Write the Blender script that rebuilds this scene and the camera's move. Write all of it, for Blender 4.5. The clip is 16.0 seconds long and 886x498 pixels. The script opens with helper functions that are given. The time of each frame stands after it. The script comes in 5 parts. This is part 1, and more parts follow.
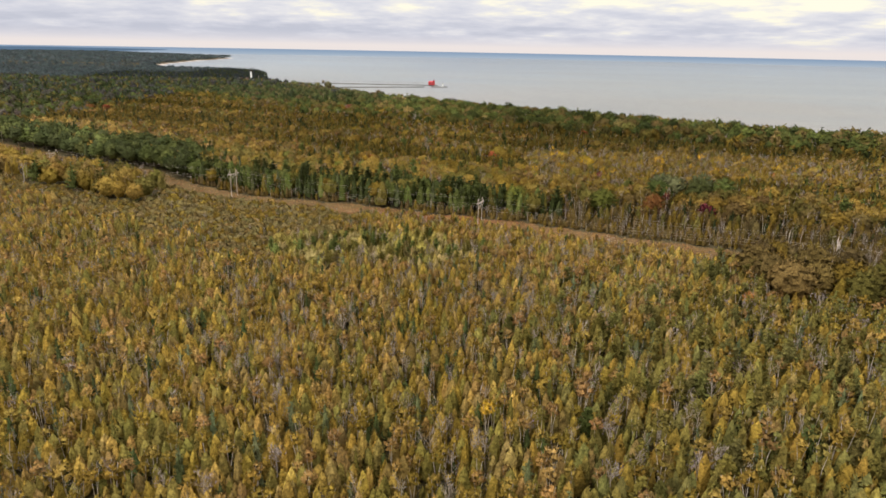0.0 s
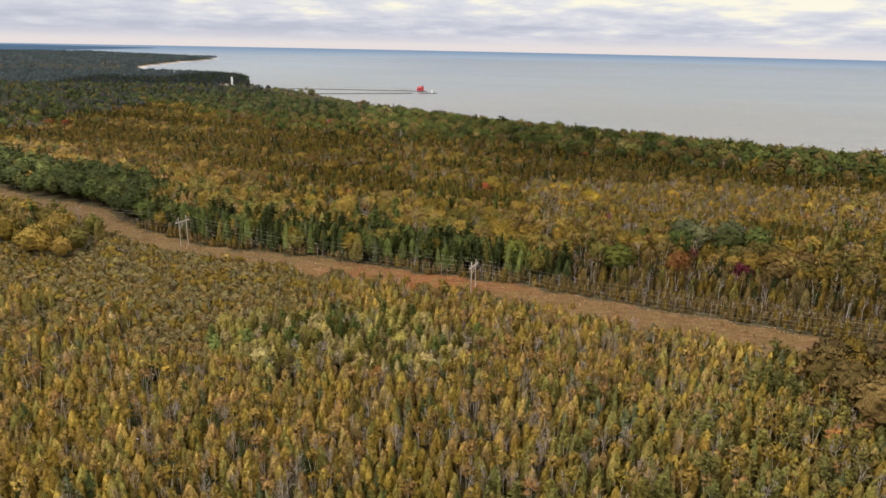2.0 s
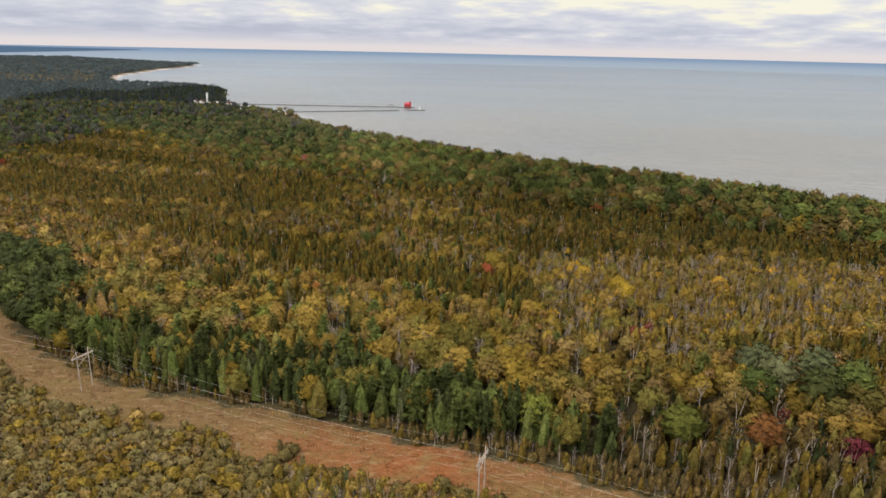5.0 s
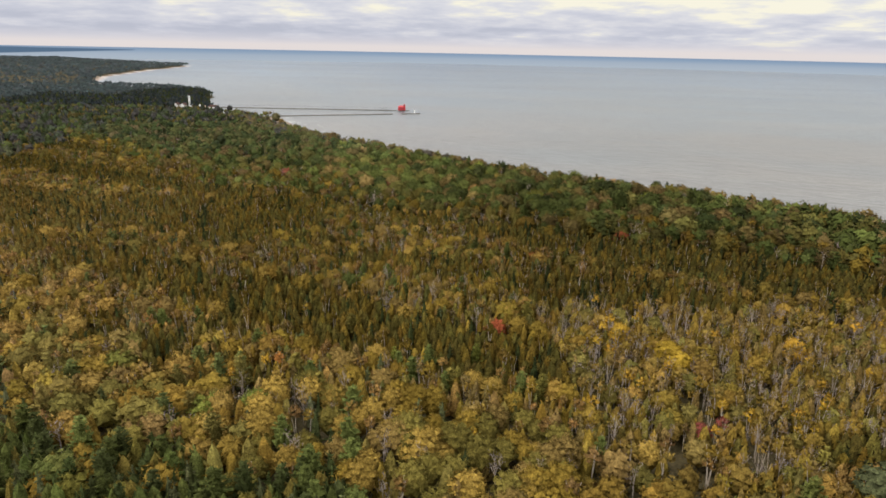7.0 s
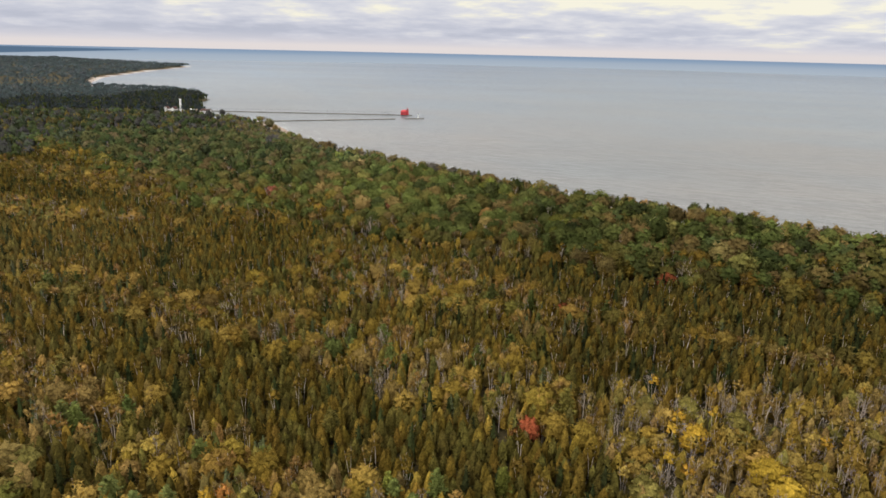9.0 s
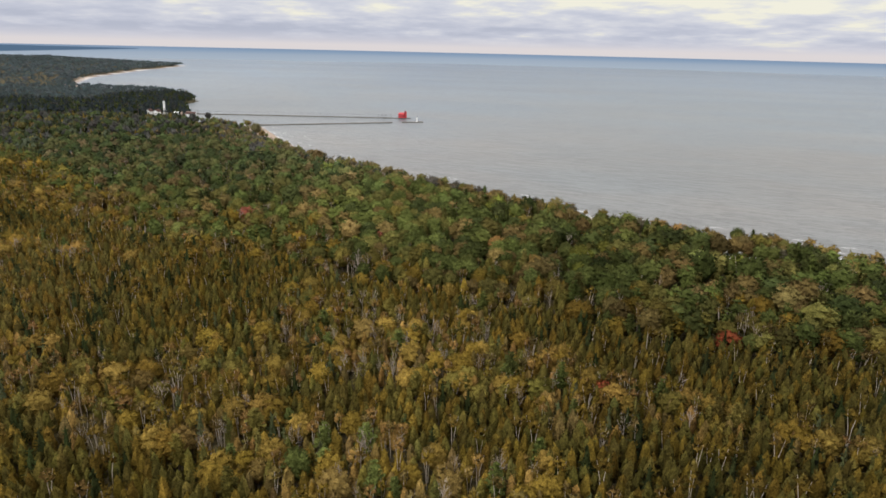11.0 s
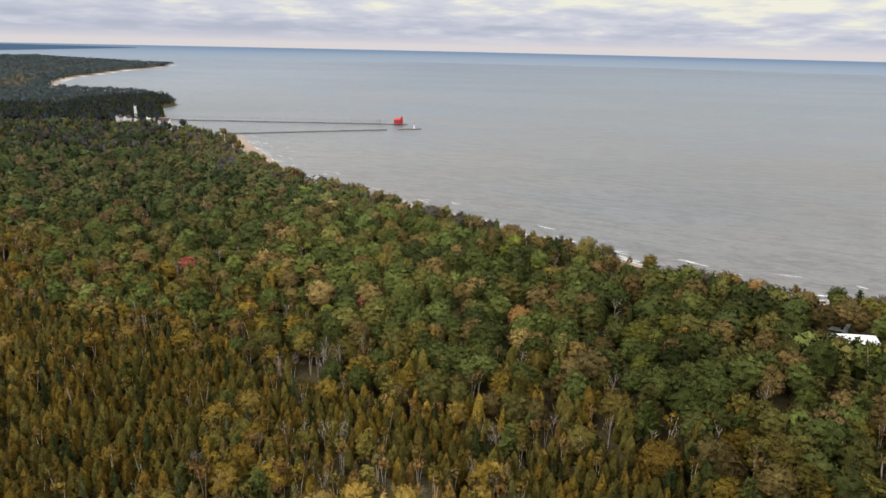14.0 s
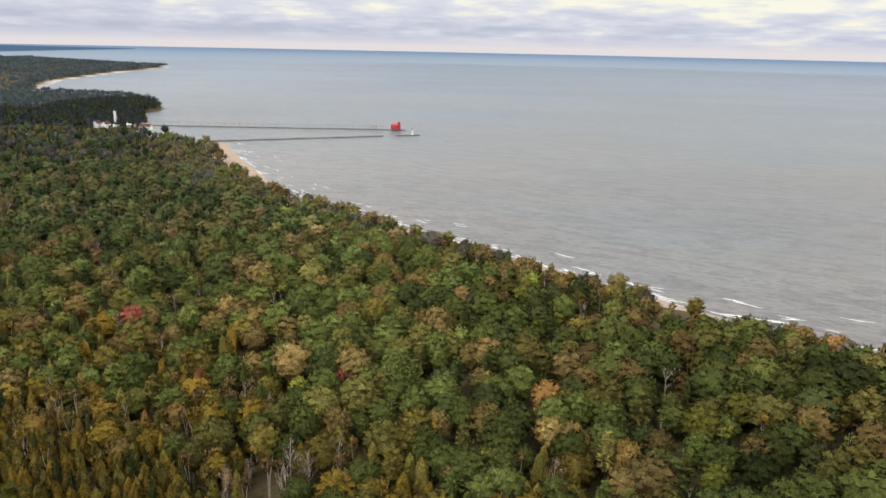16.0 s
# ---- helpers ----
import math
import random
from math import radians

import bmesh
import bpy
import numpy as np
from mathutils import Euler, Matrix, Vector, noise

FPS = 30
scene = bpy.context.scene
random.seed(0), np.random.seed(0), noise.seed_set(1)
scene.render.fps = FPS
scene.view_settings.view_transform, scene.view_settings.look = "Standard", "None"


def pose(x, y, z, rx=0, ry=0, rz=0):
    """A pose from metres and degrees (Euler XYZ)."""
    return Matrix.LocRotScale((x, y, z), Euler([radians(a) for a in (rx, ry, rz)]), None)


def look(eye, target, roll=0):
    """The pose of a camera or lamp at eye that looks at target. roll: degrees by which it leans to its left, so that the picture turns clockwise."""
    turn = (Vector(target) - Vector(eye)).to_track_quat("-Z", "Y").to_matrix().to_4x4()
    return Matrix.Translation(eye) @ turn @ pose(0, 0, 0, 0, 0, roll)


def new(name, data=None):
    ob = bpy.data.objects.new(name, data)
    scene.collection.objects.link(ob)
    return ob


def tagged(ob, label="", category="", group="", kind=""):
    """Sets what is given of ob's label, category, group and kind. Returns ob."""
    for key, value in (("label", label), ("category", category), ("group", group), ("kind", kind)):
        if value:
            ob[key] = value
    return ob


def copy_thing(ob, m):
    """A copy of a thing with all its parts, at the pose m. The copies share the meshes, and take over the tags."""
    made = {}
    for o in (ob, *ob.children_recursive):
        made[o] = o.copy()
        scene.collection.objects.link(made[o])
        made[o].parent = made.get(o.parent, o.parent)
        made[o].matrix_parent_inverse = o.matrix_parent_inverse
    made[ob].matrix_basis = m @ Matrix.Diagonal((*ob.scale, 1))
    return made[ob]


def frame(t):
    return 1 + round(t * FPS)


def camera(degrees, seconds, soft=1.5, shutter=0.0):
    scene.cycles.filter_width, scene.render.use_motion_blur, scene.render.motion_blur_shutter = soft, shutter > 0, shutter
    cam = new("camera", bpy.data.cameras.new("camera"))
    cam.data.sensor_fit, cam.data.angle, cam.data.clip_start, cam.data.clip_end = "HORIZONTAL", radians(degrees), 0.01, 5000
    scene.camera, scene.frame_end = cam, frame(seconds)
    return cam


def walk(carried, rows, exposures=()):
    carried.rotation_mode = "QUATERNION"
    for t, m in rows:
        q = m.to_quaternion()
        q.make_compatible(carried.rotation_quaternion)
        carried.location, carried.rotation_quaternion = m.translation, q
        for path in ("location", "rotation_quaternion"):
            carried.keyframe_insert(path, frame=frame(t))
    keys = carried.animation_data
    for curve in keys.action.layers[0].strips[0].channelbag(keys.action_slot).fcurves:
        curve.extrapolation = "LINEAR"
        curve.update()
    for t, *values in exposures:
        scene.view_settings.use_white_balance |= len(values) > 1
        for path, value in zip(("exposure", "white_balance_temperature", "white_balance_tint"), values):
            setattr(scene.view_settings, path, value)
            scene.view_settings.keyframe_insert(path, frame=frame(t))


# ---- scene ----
cam = camera(66.5, 16.0, 1.6)
PATH = [
    (0, 1.04, 4.43, 66.91, -0.05, -16.64, -1.02),
    (0.5, 1.69, 16.34, 66.84, -0.14, -16.64, -1.05),
    (1, 2.17, 28.57, 66.94, -0.39, -16.68, -1.07),
    (1.5, 2.32, 41.49, 71.68, -0.64, -16.76, -1.08),
    (2, 2.36, 53.54, 76.69, -0.88, -16.72, -1.12),
    (2.5, 2.24, 65.60, 82.11, -1.13, -16.66, -1.17),
    (3, 2.01, 77.40, 87.41, -1.33, -16.60, -1.19),
    (3.5, 1.86, 89.46, 92.48, -1.41, -16.56, -1.20),
    (4, 1.60, 101.43, 95.36, -1.49, -16.52, -1.21),
    (6.5, 2.57, 174.77, 95.79, -2.34, -16.57, -1.13),
    (7, 2.49, 190.04, 95.91, -2.29, -16.54, -1.13),
    (7.5, 2.52, 205.22, 96.07, -2.19, -16.54, -1.13),
    (8, 2.38, 220.49, 96.29, -2.11, -16.51, -1.19),
    (8.5, 2.49, 235.91, 96.52, -1.98, -16.50, -1.22),
    (9, 2.56, 251.51, 96.64, -1.97, -16.50, -1.25),
    (11.5, 3.57, 326.81, 96.99, -2.07, -16.64, -1.28),
    (12, 3.91, 341.79, 97.10, -2.13, -16.70, -1.26),
    (12.5, 4.48, 357.04, 97.17, -2.18, -16.72, -1.23),
    (13, 4.90, 371.90, 97.24, -2.17, -16.70, -1.21),
    (13.5, 5.01, 387.04, 97.26, -2.13, -16.68, -1.21),
    (14, 5.14, 402.90, 97.32, -2.13, -16.68, -1.23),
    (14.5, 5.44, 420.90, 96.93, -2.19, -16.62, -1.18),
    (15, 5.39, 439.60, 97.20, -2.28, -16.60, -1.15),
    (15.5, 5.64, 452.20, 97.21, -2.27, -16.61, -1.14),
    (16, 5.80, 457.78, 97.22, -2.23, -16.62, -1.16),
]
walk(cam, [(t, pose(x, y, z, 90 + pitch, roll, yaw)) for t, x, y, z, yaw, pitch, roll in PATH],
     exposures=[(0, 0.16, 6450, 10), (3.5, 0.03, 6280, 10), (8, 0.03, 6350, 10), (12.5, -0.08, 6120, 10), (14.5, -0.04, 6180, 10), (16, 0.07, 6180, 10)])

# ---- world: overcast autumn sky, far water and far shore on the horizon ----
SEA = -2.7
SUN_EL, SUN_AZ = radians(50), radians(-112)
world = bpy.data.worlds.new("overcast_sky")
scene.world = world
world.use_nodes = True
wt = world.node_tree
wt.nodes.clear()


def mathn(tree, op, a, b=None, clamp=False):
    n = tree.nodes.new("ShaderNodeMath")
    n.operation, n.use_clamp = op, clamp
    for i, v in enumerate((a, b)):
        if v is None:
            continue
        if isinstance(v, (int, float)):
            n.inputs[i].default_value = v
        else:
            tree.links.new(v, n.inputs[i])
    return n.outputs[0]


def mixc(tree, fac, a, b, blend="MIX"):
    n = tree.nodes.new("ShaderNodeMix")
    n.data_type, n.blend_type = "RGBA", blend
    for i, v in ((0, fac), (6, a), (7, b)):
        if isinstance(v, (int, float)):
            n.inputs[i].default_value = v
        elif isinstance(v, tuple):
            n.inputs[i].default_value = (*v, 1) if len(v) == 3 else v
        else:
            tree.links.new(v, n.inputs[i])
    return n.outputs[2]


def ramp(tree, fac, stops, smooth=False):
    n = tree.nodes.new("ShaderNodeValToRGB")
    n.color_ramp.interpolation = "EASE" if smooth else "LINEAR"
    el = n.color_ramp.elements
    while len(el) < len(stops):
        el.new(0.5)
    for e, (p, c) in zip(el, stops):
        e.position, e.color = p, ((*c, 1) if isinstance(c, tuple) else (c, c, c, 1))
    tree.links.new(fac, n.inputs[0])
    return n.outputs[0]


def noisen(tree, vec, scale, detail=4, rough=0.55, out=0):
    n = tree.nodes.new("ShaderNodeTexNoise")
    n.inputs["Scale"].default_value, n.inputs["Detail"].default_value = scale, detail
    n.inputs["Roughness"].default_value = rough
    if vec is not None:
        tree.links.new(vec, n.inputs["Vector"])
    return n.outputs[out]


def mapn(tree, vec, scale=(1, 1, 1), rot=(0, 0, 0), loc=(0, 0, 0)):
    n = tree.nodes.new("ShaderNodeMapping")
    n.inputs["Scale"].default_value, n.inputs["Rotation"].default_value, n.inputs["Location"].default_value = scale, rot, loc
    tree.links.new(vec, n.inputs["Vector"])
    return n.outputs[0]


sky = wt.nodes.new("ShaderNodeTexSky")
sky.sky_type, sky.sun_disc = "NISHITA", False
sky.sun_elevation, sky.sun_rotation = SUN_EL, SUN_AZ
sky.air_density, sky.dust_density = 1.0, 2.0
skyc = mixc(wt, 1.0, sky.outputs[0], (0.10, 0.10, 0.10), "MULTIPLY")
tc = wt.nodes.new("ShaderNodeTexCoord").outputs["Generated"]
sep = wt.nodes.new("ShaderNodeSeparateXYZ")
wt.links.new(tc, sep.inputs[0])
sx, sy, sz = sep.outputs
el = mathn(wt, "MULTIPLY", mathn(wt, "ARCSINE", sz), 57.2958)
az = mathn(wt, "MULTIPLY", mathn(wt, "ARCTAN2", sx, sy), 57.2958)
# cloud deck: flattened towards the horizon
lift = mathn(wt, "MAXIMUM", mathn(wt, "ADD", sz, 0.13), 0.06)
comb = wt.nodes.new("ShaderNodeCombineXYZ")
wt.links.new(mathn(wt, "DIVIDE", sx, lift), comb.inputs[0])
wt.links.new(mathn(wt, "DIVIDE", sy, lift), comb.inputs[1])
n1 = noisen(wt, mapn(wt, comb.outputs[0], (2.6, 2.3, 1), loc=(3.1, 1.7, 0)), 1.0, 7, 0.6)
n2 = noisen(wt, mapn(wt, comb.outputs[0], (1.0, 1.3, 1), loc=(8.3, 2.2, 0)), 1.0, 4, 0.5)
cl = mathn(wt, "ADD", mathn(wt, "MULTIPLY", n1, 0.45), mathn(wt, "MULTIPLY", n2, 0.55))
cl = mathn(wt, "ADD", cl, mathn(wt, "MULTIPLY", mathn(wt, "MINIMUM", mathn(wt, "SUBTRACT", el, 2.2), 2.6), 0.045))
cl = mathn(wt, "ADD", cl, mathn(wt, "MULTIPLY", az, 0.0016))
deck = ramp(wt, cl, [(0.36, (0.53, 0.545, 0.63)), (0.46, (0.63, 0.635, 0.71)), (0.55, (0.77, 0.755, 0.78)), (0.63, (1.0, 0.94, 0.76))])
hz = ramp(wt, mathn(wt, "MULTIPLY", el, 0.2, True), [(0.0, (0.84, 0.76, 0.73)), (0.10, (0.76, 0.72, 0.745)), (0.26, (0.65, 0.65, 0.72))])
deck = mixc(wt, ramp(wt, mathn(wt, "MULTIPLY", el, 0.2, True), [(0.02, 0.0), (0.22, 1.0)]), hz, deck)
deck = mixc(wt, ramp(wt, mathn(wt, "MULTIPLY", el, 1 / 30, True), [(0.17, 0.0), (0.4, 0.85)]), deck, (0.95, 0.94, 0.93))
dome = ramp(wt, mathn(wt, "MULTIPLY", el, 1 / 90, True), [(0.06, 0.38), (0.25, 0.66), (0.7, 0.86)])
vm = wt.nodes.new("ShaderNodeVectorMath")
vm.operation = "SCALE"
wt.links.new(mixc(wt, 1.0, deck, dome, "MULTIPLY"), vm.inputs[0])
vm.inputs["Scale"].default_value = 1 / 0.38
skyall = mixc(wt, 0.9, skyc, vm.outputs[0])
# far water below the horizon, and a low far shore to the north
wat = ramp(wt, mathn(wt, "MULTIPLY", el, -0.5, True), [(0.13, (0.20, 0.29, 0.42)), (0.28, (0.27, 0.355, 0.47)), (0.40, (0.365, 0.43, 0.51)), (0.6, (0.42, 0.475, 0.535))])
skyall = mixc(wt, mathn(wt, "MULTIPLY", mathn(wt, "ADD", el, 0.36), -30.0, True), skyall, wat)
rise = mathn(wt, "MULTIPLY", noisen(wt, mapn(wt, tc, (9, 9, 0)), 1.0, 3), 0.12)
edge = mathn(wt, "MULTIPLY", mathn(wt, "ADD", az, 21.2), -0.10, True)
top = mathn(wt, "ADD", mathn(wt, "MULTIPLY", edge, 0.07), mathn(wt, "ADD", rise, -0.57))
a1 = mathn(wt, "MULTIPLY", mathn(wt, "SUBTRACT", top, el), 20.0, True)
a2 = mathn(wt, "MULTIPLY", mathn(wt, "ADD", el, mathn(wt, "ADD", mathn(wt, "MULTIPLY", edge, 0.36), 0.60)), 20.0, True)
a3 = mathn(wt, "MULTIPLY", mathn(wt, "ADD", az, 21.2), -3.0, True)
shore_mask = mathn(wt, "MULTIPLY", mathn(wt, "MULTIPLY", a1, a2), a3)
skyall = mixc(wt, shore_mask, skyall, (0.10, 0.16, 0.24))
bg = wt.nodes.new("ShaderNodeBackground")
wt.links.new(skyall, bg.inputs[0])
bg.inputs[1].default_value = 1.0
wo = wt.nodes.new("ShaderNodeOutputWorld")
wt.links.new(bg.outputs[0], wo.inputs[0])

sun = new("sun", bpy.data.lights.new("sun", "SUN"))
sun.data.energy, sun.data.angle, sun.data.color = 2.1, radians(12), (1.0, 0.95, 0.86)
sun.matrix_world = look((300 * math.sin(SUN_AZ), 300 * math.cos(SUN_AZ), 300 * math.tan(SUN_EL)), (0, 0, 0))


# ---- materials ----
def material(name, rough=0.9, spec=0.2):
    m = bpy.data.materials.new(name)
    m.use_nodes = True
    p = m.node_tree.nodes["Principled BSDF"]
    p.inputs["Roughness"].default_value = rough
    p.inputs["Specular IOR Level"].default_value = spec
    return m, m.node_tree, p


def bumpn(tree, p, height, strength, dist):
    b = tree.nodes.new("ShaderNodeBump")
    b.inputs["Strength"].default_value, b.inputs["Distance"].default_value = strength, dist
    tree.links.new(height, b.inputs["Height"])
    tree.links.new(b.outputs[0], p.inputs["Normal"])


def coords(tree):
    return tree.nodes.new("ShaderNodeTexCoord").outputs["Object"]


def foliage_material():
    m, t, p = material("foliage", 0.9, 0.04)
    at = t.nodes.new("ShaderNodeAttribute")
    at.attribute_name = "tint"
    co = t.nodes.new("ShaderNodeNewGeometry").outputs["Position"]
    leafn = noisen(t, co, 2.0, 3, 0.7)
    grain = ramp(t, leafn, [(0.30, 0.42), (0.70, 1.55)])
    broad = ramp(t, noisen(t, co, 0.4, 2), [(0.3, 0.82), (0.7, 1.18)])
    fa = t.nodes.new("ShaderNodeAttribute")
    fa.attribute_name = "crown_facing"
    vt = t.nodes.new("ShaderNodeVectorTransform")
    vt.vector_type, vt.convert_from, vt.convert_to = "NORMAL", "OBJECT", "WORLD"
    t.links.new(fa.outputs["Vector"], vt.inputs[0])
    t.links.new(vt.outputs[0], p.inputs["Normal"])
    oi = t.nodes.new("ShaderNodeObjectInfo").outputs["Random"]
    own = mathn(t, "ADD", mathn(t, "MULTIPLY", oi, 0.5), 0.75)
    c = mixc(t, 1.0, at.outputs["Color"], grain, "MULTIPLY")
    c = mixc(t, 1.0, c, broad, "MULTIPLY")
    sc = t.nodes.new("ShaderNodeVectorMath")
    sc.operation = "SCALE"
    t.links.new(c, sc.inputs[0])
    t.links.new(own, sc.inputs["Scale"])
    t.links.new(sc.outputs[0], p.inputs["Base Color"])
    tr = t.nodes.new("ShaderNodeBsdfTranslucent")
    t.links.new(sc.outputs[0], tr.inputs[0])
    t.links.new(vt.outputs[0], tr.inputs["Normal"])
    mix = t.nodes.new("ShaderNodeMixShader")
    mix.inputs[0].default_value = 0.27
    t.links.new(p.outputs[0], mix.inputs[1])
    t.links.new(tr.outputs[0], mix.inputs[2])
    t.links.new(mix.outputs[0], t.nodes["Material Output"].inputs[0])
    return m


def tinted_material(name, rough=0.9):
    m, t, p = material(name, rough)
    at = t.nodes.new("ShaderNodeAttribute")
    at.attribute_name = "tint"
    g = ramp(t, noisen(t, coords(t), 5.0, 3, 0.7), [(0.3, 0.65), (0.7, 1.25)])
    t.links.new(mixc(t, 1.0, at.outputs["Color"], g, "MULTIPLY"), p.inputs["Base Color"])
    return m


def plain_material(name, color, rough=0.7, scale=3.0, vary=0.25, spec=0.3, metal=0.0):
    m, t, p = material(name, rough, spec)
    p.inputs["Metallic"].default_value = metal
    co = coords(t)
    g = ramp(t, noisen(t, co, scale, 5, 0.65), [(0.25, 1 - vary), (0.75, 1 + vary)])
    w = ramp(t, noisen(t, co, scale * 0.15, 3), [(0.3, 1 - vary * 0.7), (0.7, 1 + vary * 0.4)])
    t.links.new(mixc(t, 1.0, mixc(t, 1.0, color, g, "MULTIPLY"), w, "MULTIPLY"), p.inputs["Base Color"])
    bumpn(t, p, g, 0.3, 0.03)
    return m


def t_x(tree, vec):
    n = tree.nodes.new("ShaderNodeSeparateXYZ")
    tree.links.new(vec, n.inputs[0])
    return n.outputs[0]


def ground_material():
    m, t, p = material("ground_cover", 0.95, 0.1)
    co = coords(t)

    def attr(n):
        a = t.nodes.new("ShaderNodeAttribute")
        a.attribute_name = n
        return a.outputs["Fac"]
    fine, mid, big = noisen(t, co, 1.1, 5, 0.7), noisen(t, co, 0.16, 4, 0.6), noisen(t, co, 0.035, 3)
    floor = ramp(t, fine, [(0.3, (0.035, 0.028, 0.014)), (0.55, (0.07, 0.055, 0.025)), (0.75, (0.10, 0.075, 0.035))])
    streak = noisen(t, mapn(t, co, (0.55, 2.6, 1), (0, 0, radians(-22))), 1.0, 6, 0.75)
    grass = ramp(t, streak, [(0.28, (0.060, 0.032, 0.013)), (0.45, (0.118, 0.067, 0.028)), (0.6, (0.168, 0.098, 0.044)), (0.75, (0.25, 0.155, 0.078))])
    patch = t.nodes.new("ShaderNodeVectorMath")
    patch.operation = "DISTANCE"
    t.links.new(mapn(t, co, (1 / 62, 1 / 24, 0), (0, 0, 0), (10 / 62, -270 / 24, 0)), patch.inputs[0])
    rust = mathn(t, "MULTIPLY", ramp(t, patch.outputs["Value"], [(0.35, 1.0), (1.1, 0.0)]), ramp(t, big, [(0.35, 0.35), (0.6, 0.9)]))
    rusty = mixc(t, rust, grass, mixc(t, 1.0, grass, (1.34, 0.90, 0.76), "MULTIPLY"))
    east = ramp(t, mathn(t, "MULTIPLY", mathn(t, "ADD", t_x(t, co), 60), 1 / 120, True), [(0.2, (0.96, 0.98, 0.98)), (0.6, (1.06, 0.95, 0.89)), (0.95, (0.92, 0.85, 0.78))])
    rusty = mixc(t, 1.0, rusty, east, "MULTIPLY")
    straw = noisen(t, mapn(t, co, (0.16, 0.55, 1), (0, 0, radians(-24))), 1.0, 5, 0.7)
    rusty = mixc(t, ramp(t, straw, [(0.52, 0.0), (0.68, 0.75)]), rusty, (0.250, 0.170, 0.090))
    across = t.nodes.new("ShaderNodeVectorMath")  # greener, golden grass on the low side of the line
    across.operation = "DOT_PRODUCT"
    across.inputs[1].default_value = (0.417, 0.909, 0)
    t.links.new(co, across.inputs[0])
    low = mathn(t, "MULTIPLY", mathn(t, "SUBTRACT", 240, across.outputs["Value"]), 0.08, True)
    low = mathn(t, "MULTIPLY", low, ramp(t, straw, [(0.35, 0.9), (0.65, 0.35)]))
    green = mixc(t, mathn(t, "MAXIMUM", low, ramp(t, mid, [(0.46, 0.0), (0.70, 0.6)])), rusty, (0.140, 0.103, 0.034))
    wet = ramp(t, fine, [(0.3, (0.25, 0.185, 0.135)), (0.7, (0.36, 0.275, 0.21))])
    e = mathn(t, "ADD", attr("grass"), mathn(t, "MULTIPLY", mathn(t, "SUBTRACT", mid, 0.5), 0.8))
    c = mixc(t, ramp(t, e, [(0.42, 0.0), (0.56, 1.0)]), floor, green)
    s = mathn(t, "ADD", attr("sand"), mathn(t, "MULTIPLY", mathn(t, "SUBTRACT", fine, 0.5), 0.3))
    c = mixc(t, ramp(t, s, [(0.45, 0.0), (0.55, 1.0)]), c, wet)
    c = mixc(t, ramp(t, mathn(t, "MULTIPLY", attr("sand"), 0.5), [(0.7, 0.0), (0.8, 1.0)]), c, (0.52, 0.47, 0.43))
    t.links.new(c, p.inputs["Base Color"])
    bumpn(t, p, fine, 0.6, 0.3)
    return m


def water_material():
    m, t, p = material("lake_water", 0.3, 0.3)
    co = coords(t)
    p.inputs["IOR"].default_value = 1.33
    lay = mapn(t, co, rot=(0, 0, radians(27)))  # crests run in with the shore
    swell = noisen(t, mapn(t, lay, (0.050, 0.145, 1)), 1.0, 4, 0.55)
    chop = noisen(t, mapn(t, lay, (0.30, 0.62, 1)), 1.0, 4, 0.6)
    broad = noisen(t, mapn(t, mapn(t, co, rot=(0, 0, radians(8))), (0.0016, 0.0045, 1)), 1.0, 3)
    # silt near the shore; darker and bluer with distance, matched to the horizon band
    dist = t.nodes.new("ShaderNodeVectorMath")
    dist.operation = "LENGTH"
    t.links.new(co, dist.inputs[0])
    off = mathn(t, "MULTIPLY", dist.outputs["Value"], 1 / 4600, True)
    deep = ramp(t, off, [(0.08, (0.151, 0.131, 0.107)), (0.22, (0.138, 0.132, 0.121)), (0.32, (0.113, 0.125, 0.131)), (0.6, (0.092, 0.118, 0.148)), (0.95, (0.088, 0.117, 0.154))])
    patch = noisen(t, mapn(t, lay, (0.0035, 0.008, 1)), 1.0, 3)
    deep = mixc(t, 1.0, deep, ramp(t, patch, [(0.35, (0.86, 0.96, 1.08)), (0.65, (1.03, 0.98, 0.97))]), "MULTIPLY")
    silt = mixc(t, 1.0, deep, ramp(t, broad, [(0.35, 0.82), (0.65, 1.04)]), "MULTIPLY")
    # wave shading painted into the colour: dark crest lines on paler water
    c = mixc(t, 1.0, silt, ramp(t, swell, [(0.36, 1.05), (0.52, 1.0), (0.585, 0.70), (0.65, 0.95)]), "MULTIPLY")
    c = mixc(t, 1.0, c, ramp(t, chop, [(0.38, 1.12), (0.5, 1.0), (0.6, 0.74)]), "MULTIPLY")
    bay_sheen = ramp(t, mathn(t, "MULTIPLY", mathn(t, "ADD", t_x(t, co), 700), 1 / 900, True), [(0.1, (1.48, 1.38, 1.27)), (1.0, (1.0, 1.0, 1.0))])
    c = mixc(t, 1.0, c, bay_sheen, "MULTIPLY")  # sky reflection painted in: brighter, warmer water towards the bay
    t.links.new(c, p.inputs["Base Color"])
    h = mathn(t, "ADD", mathn(t, "MULTIPLY", swell, 1.0), mathn(t, "MULTIPLY", chop, 0.3))
    bumpn(t, p, h, 0.5, 1.2)
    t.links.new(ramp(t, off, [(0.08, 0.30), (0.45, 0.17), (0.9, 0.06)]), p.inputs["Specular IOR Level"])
    return m


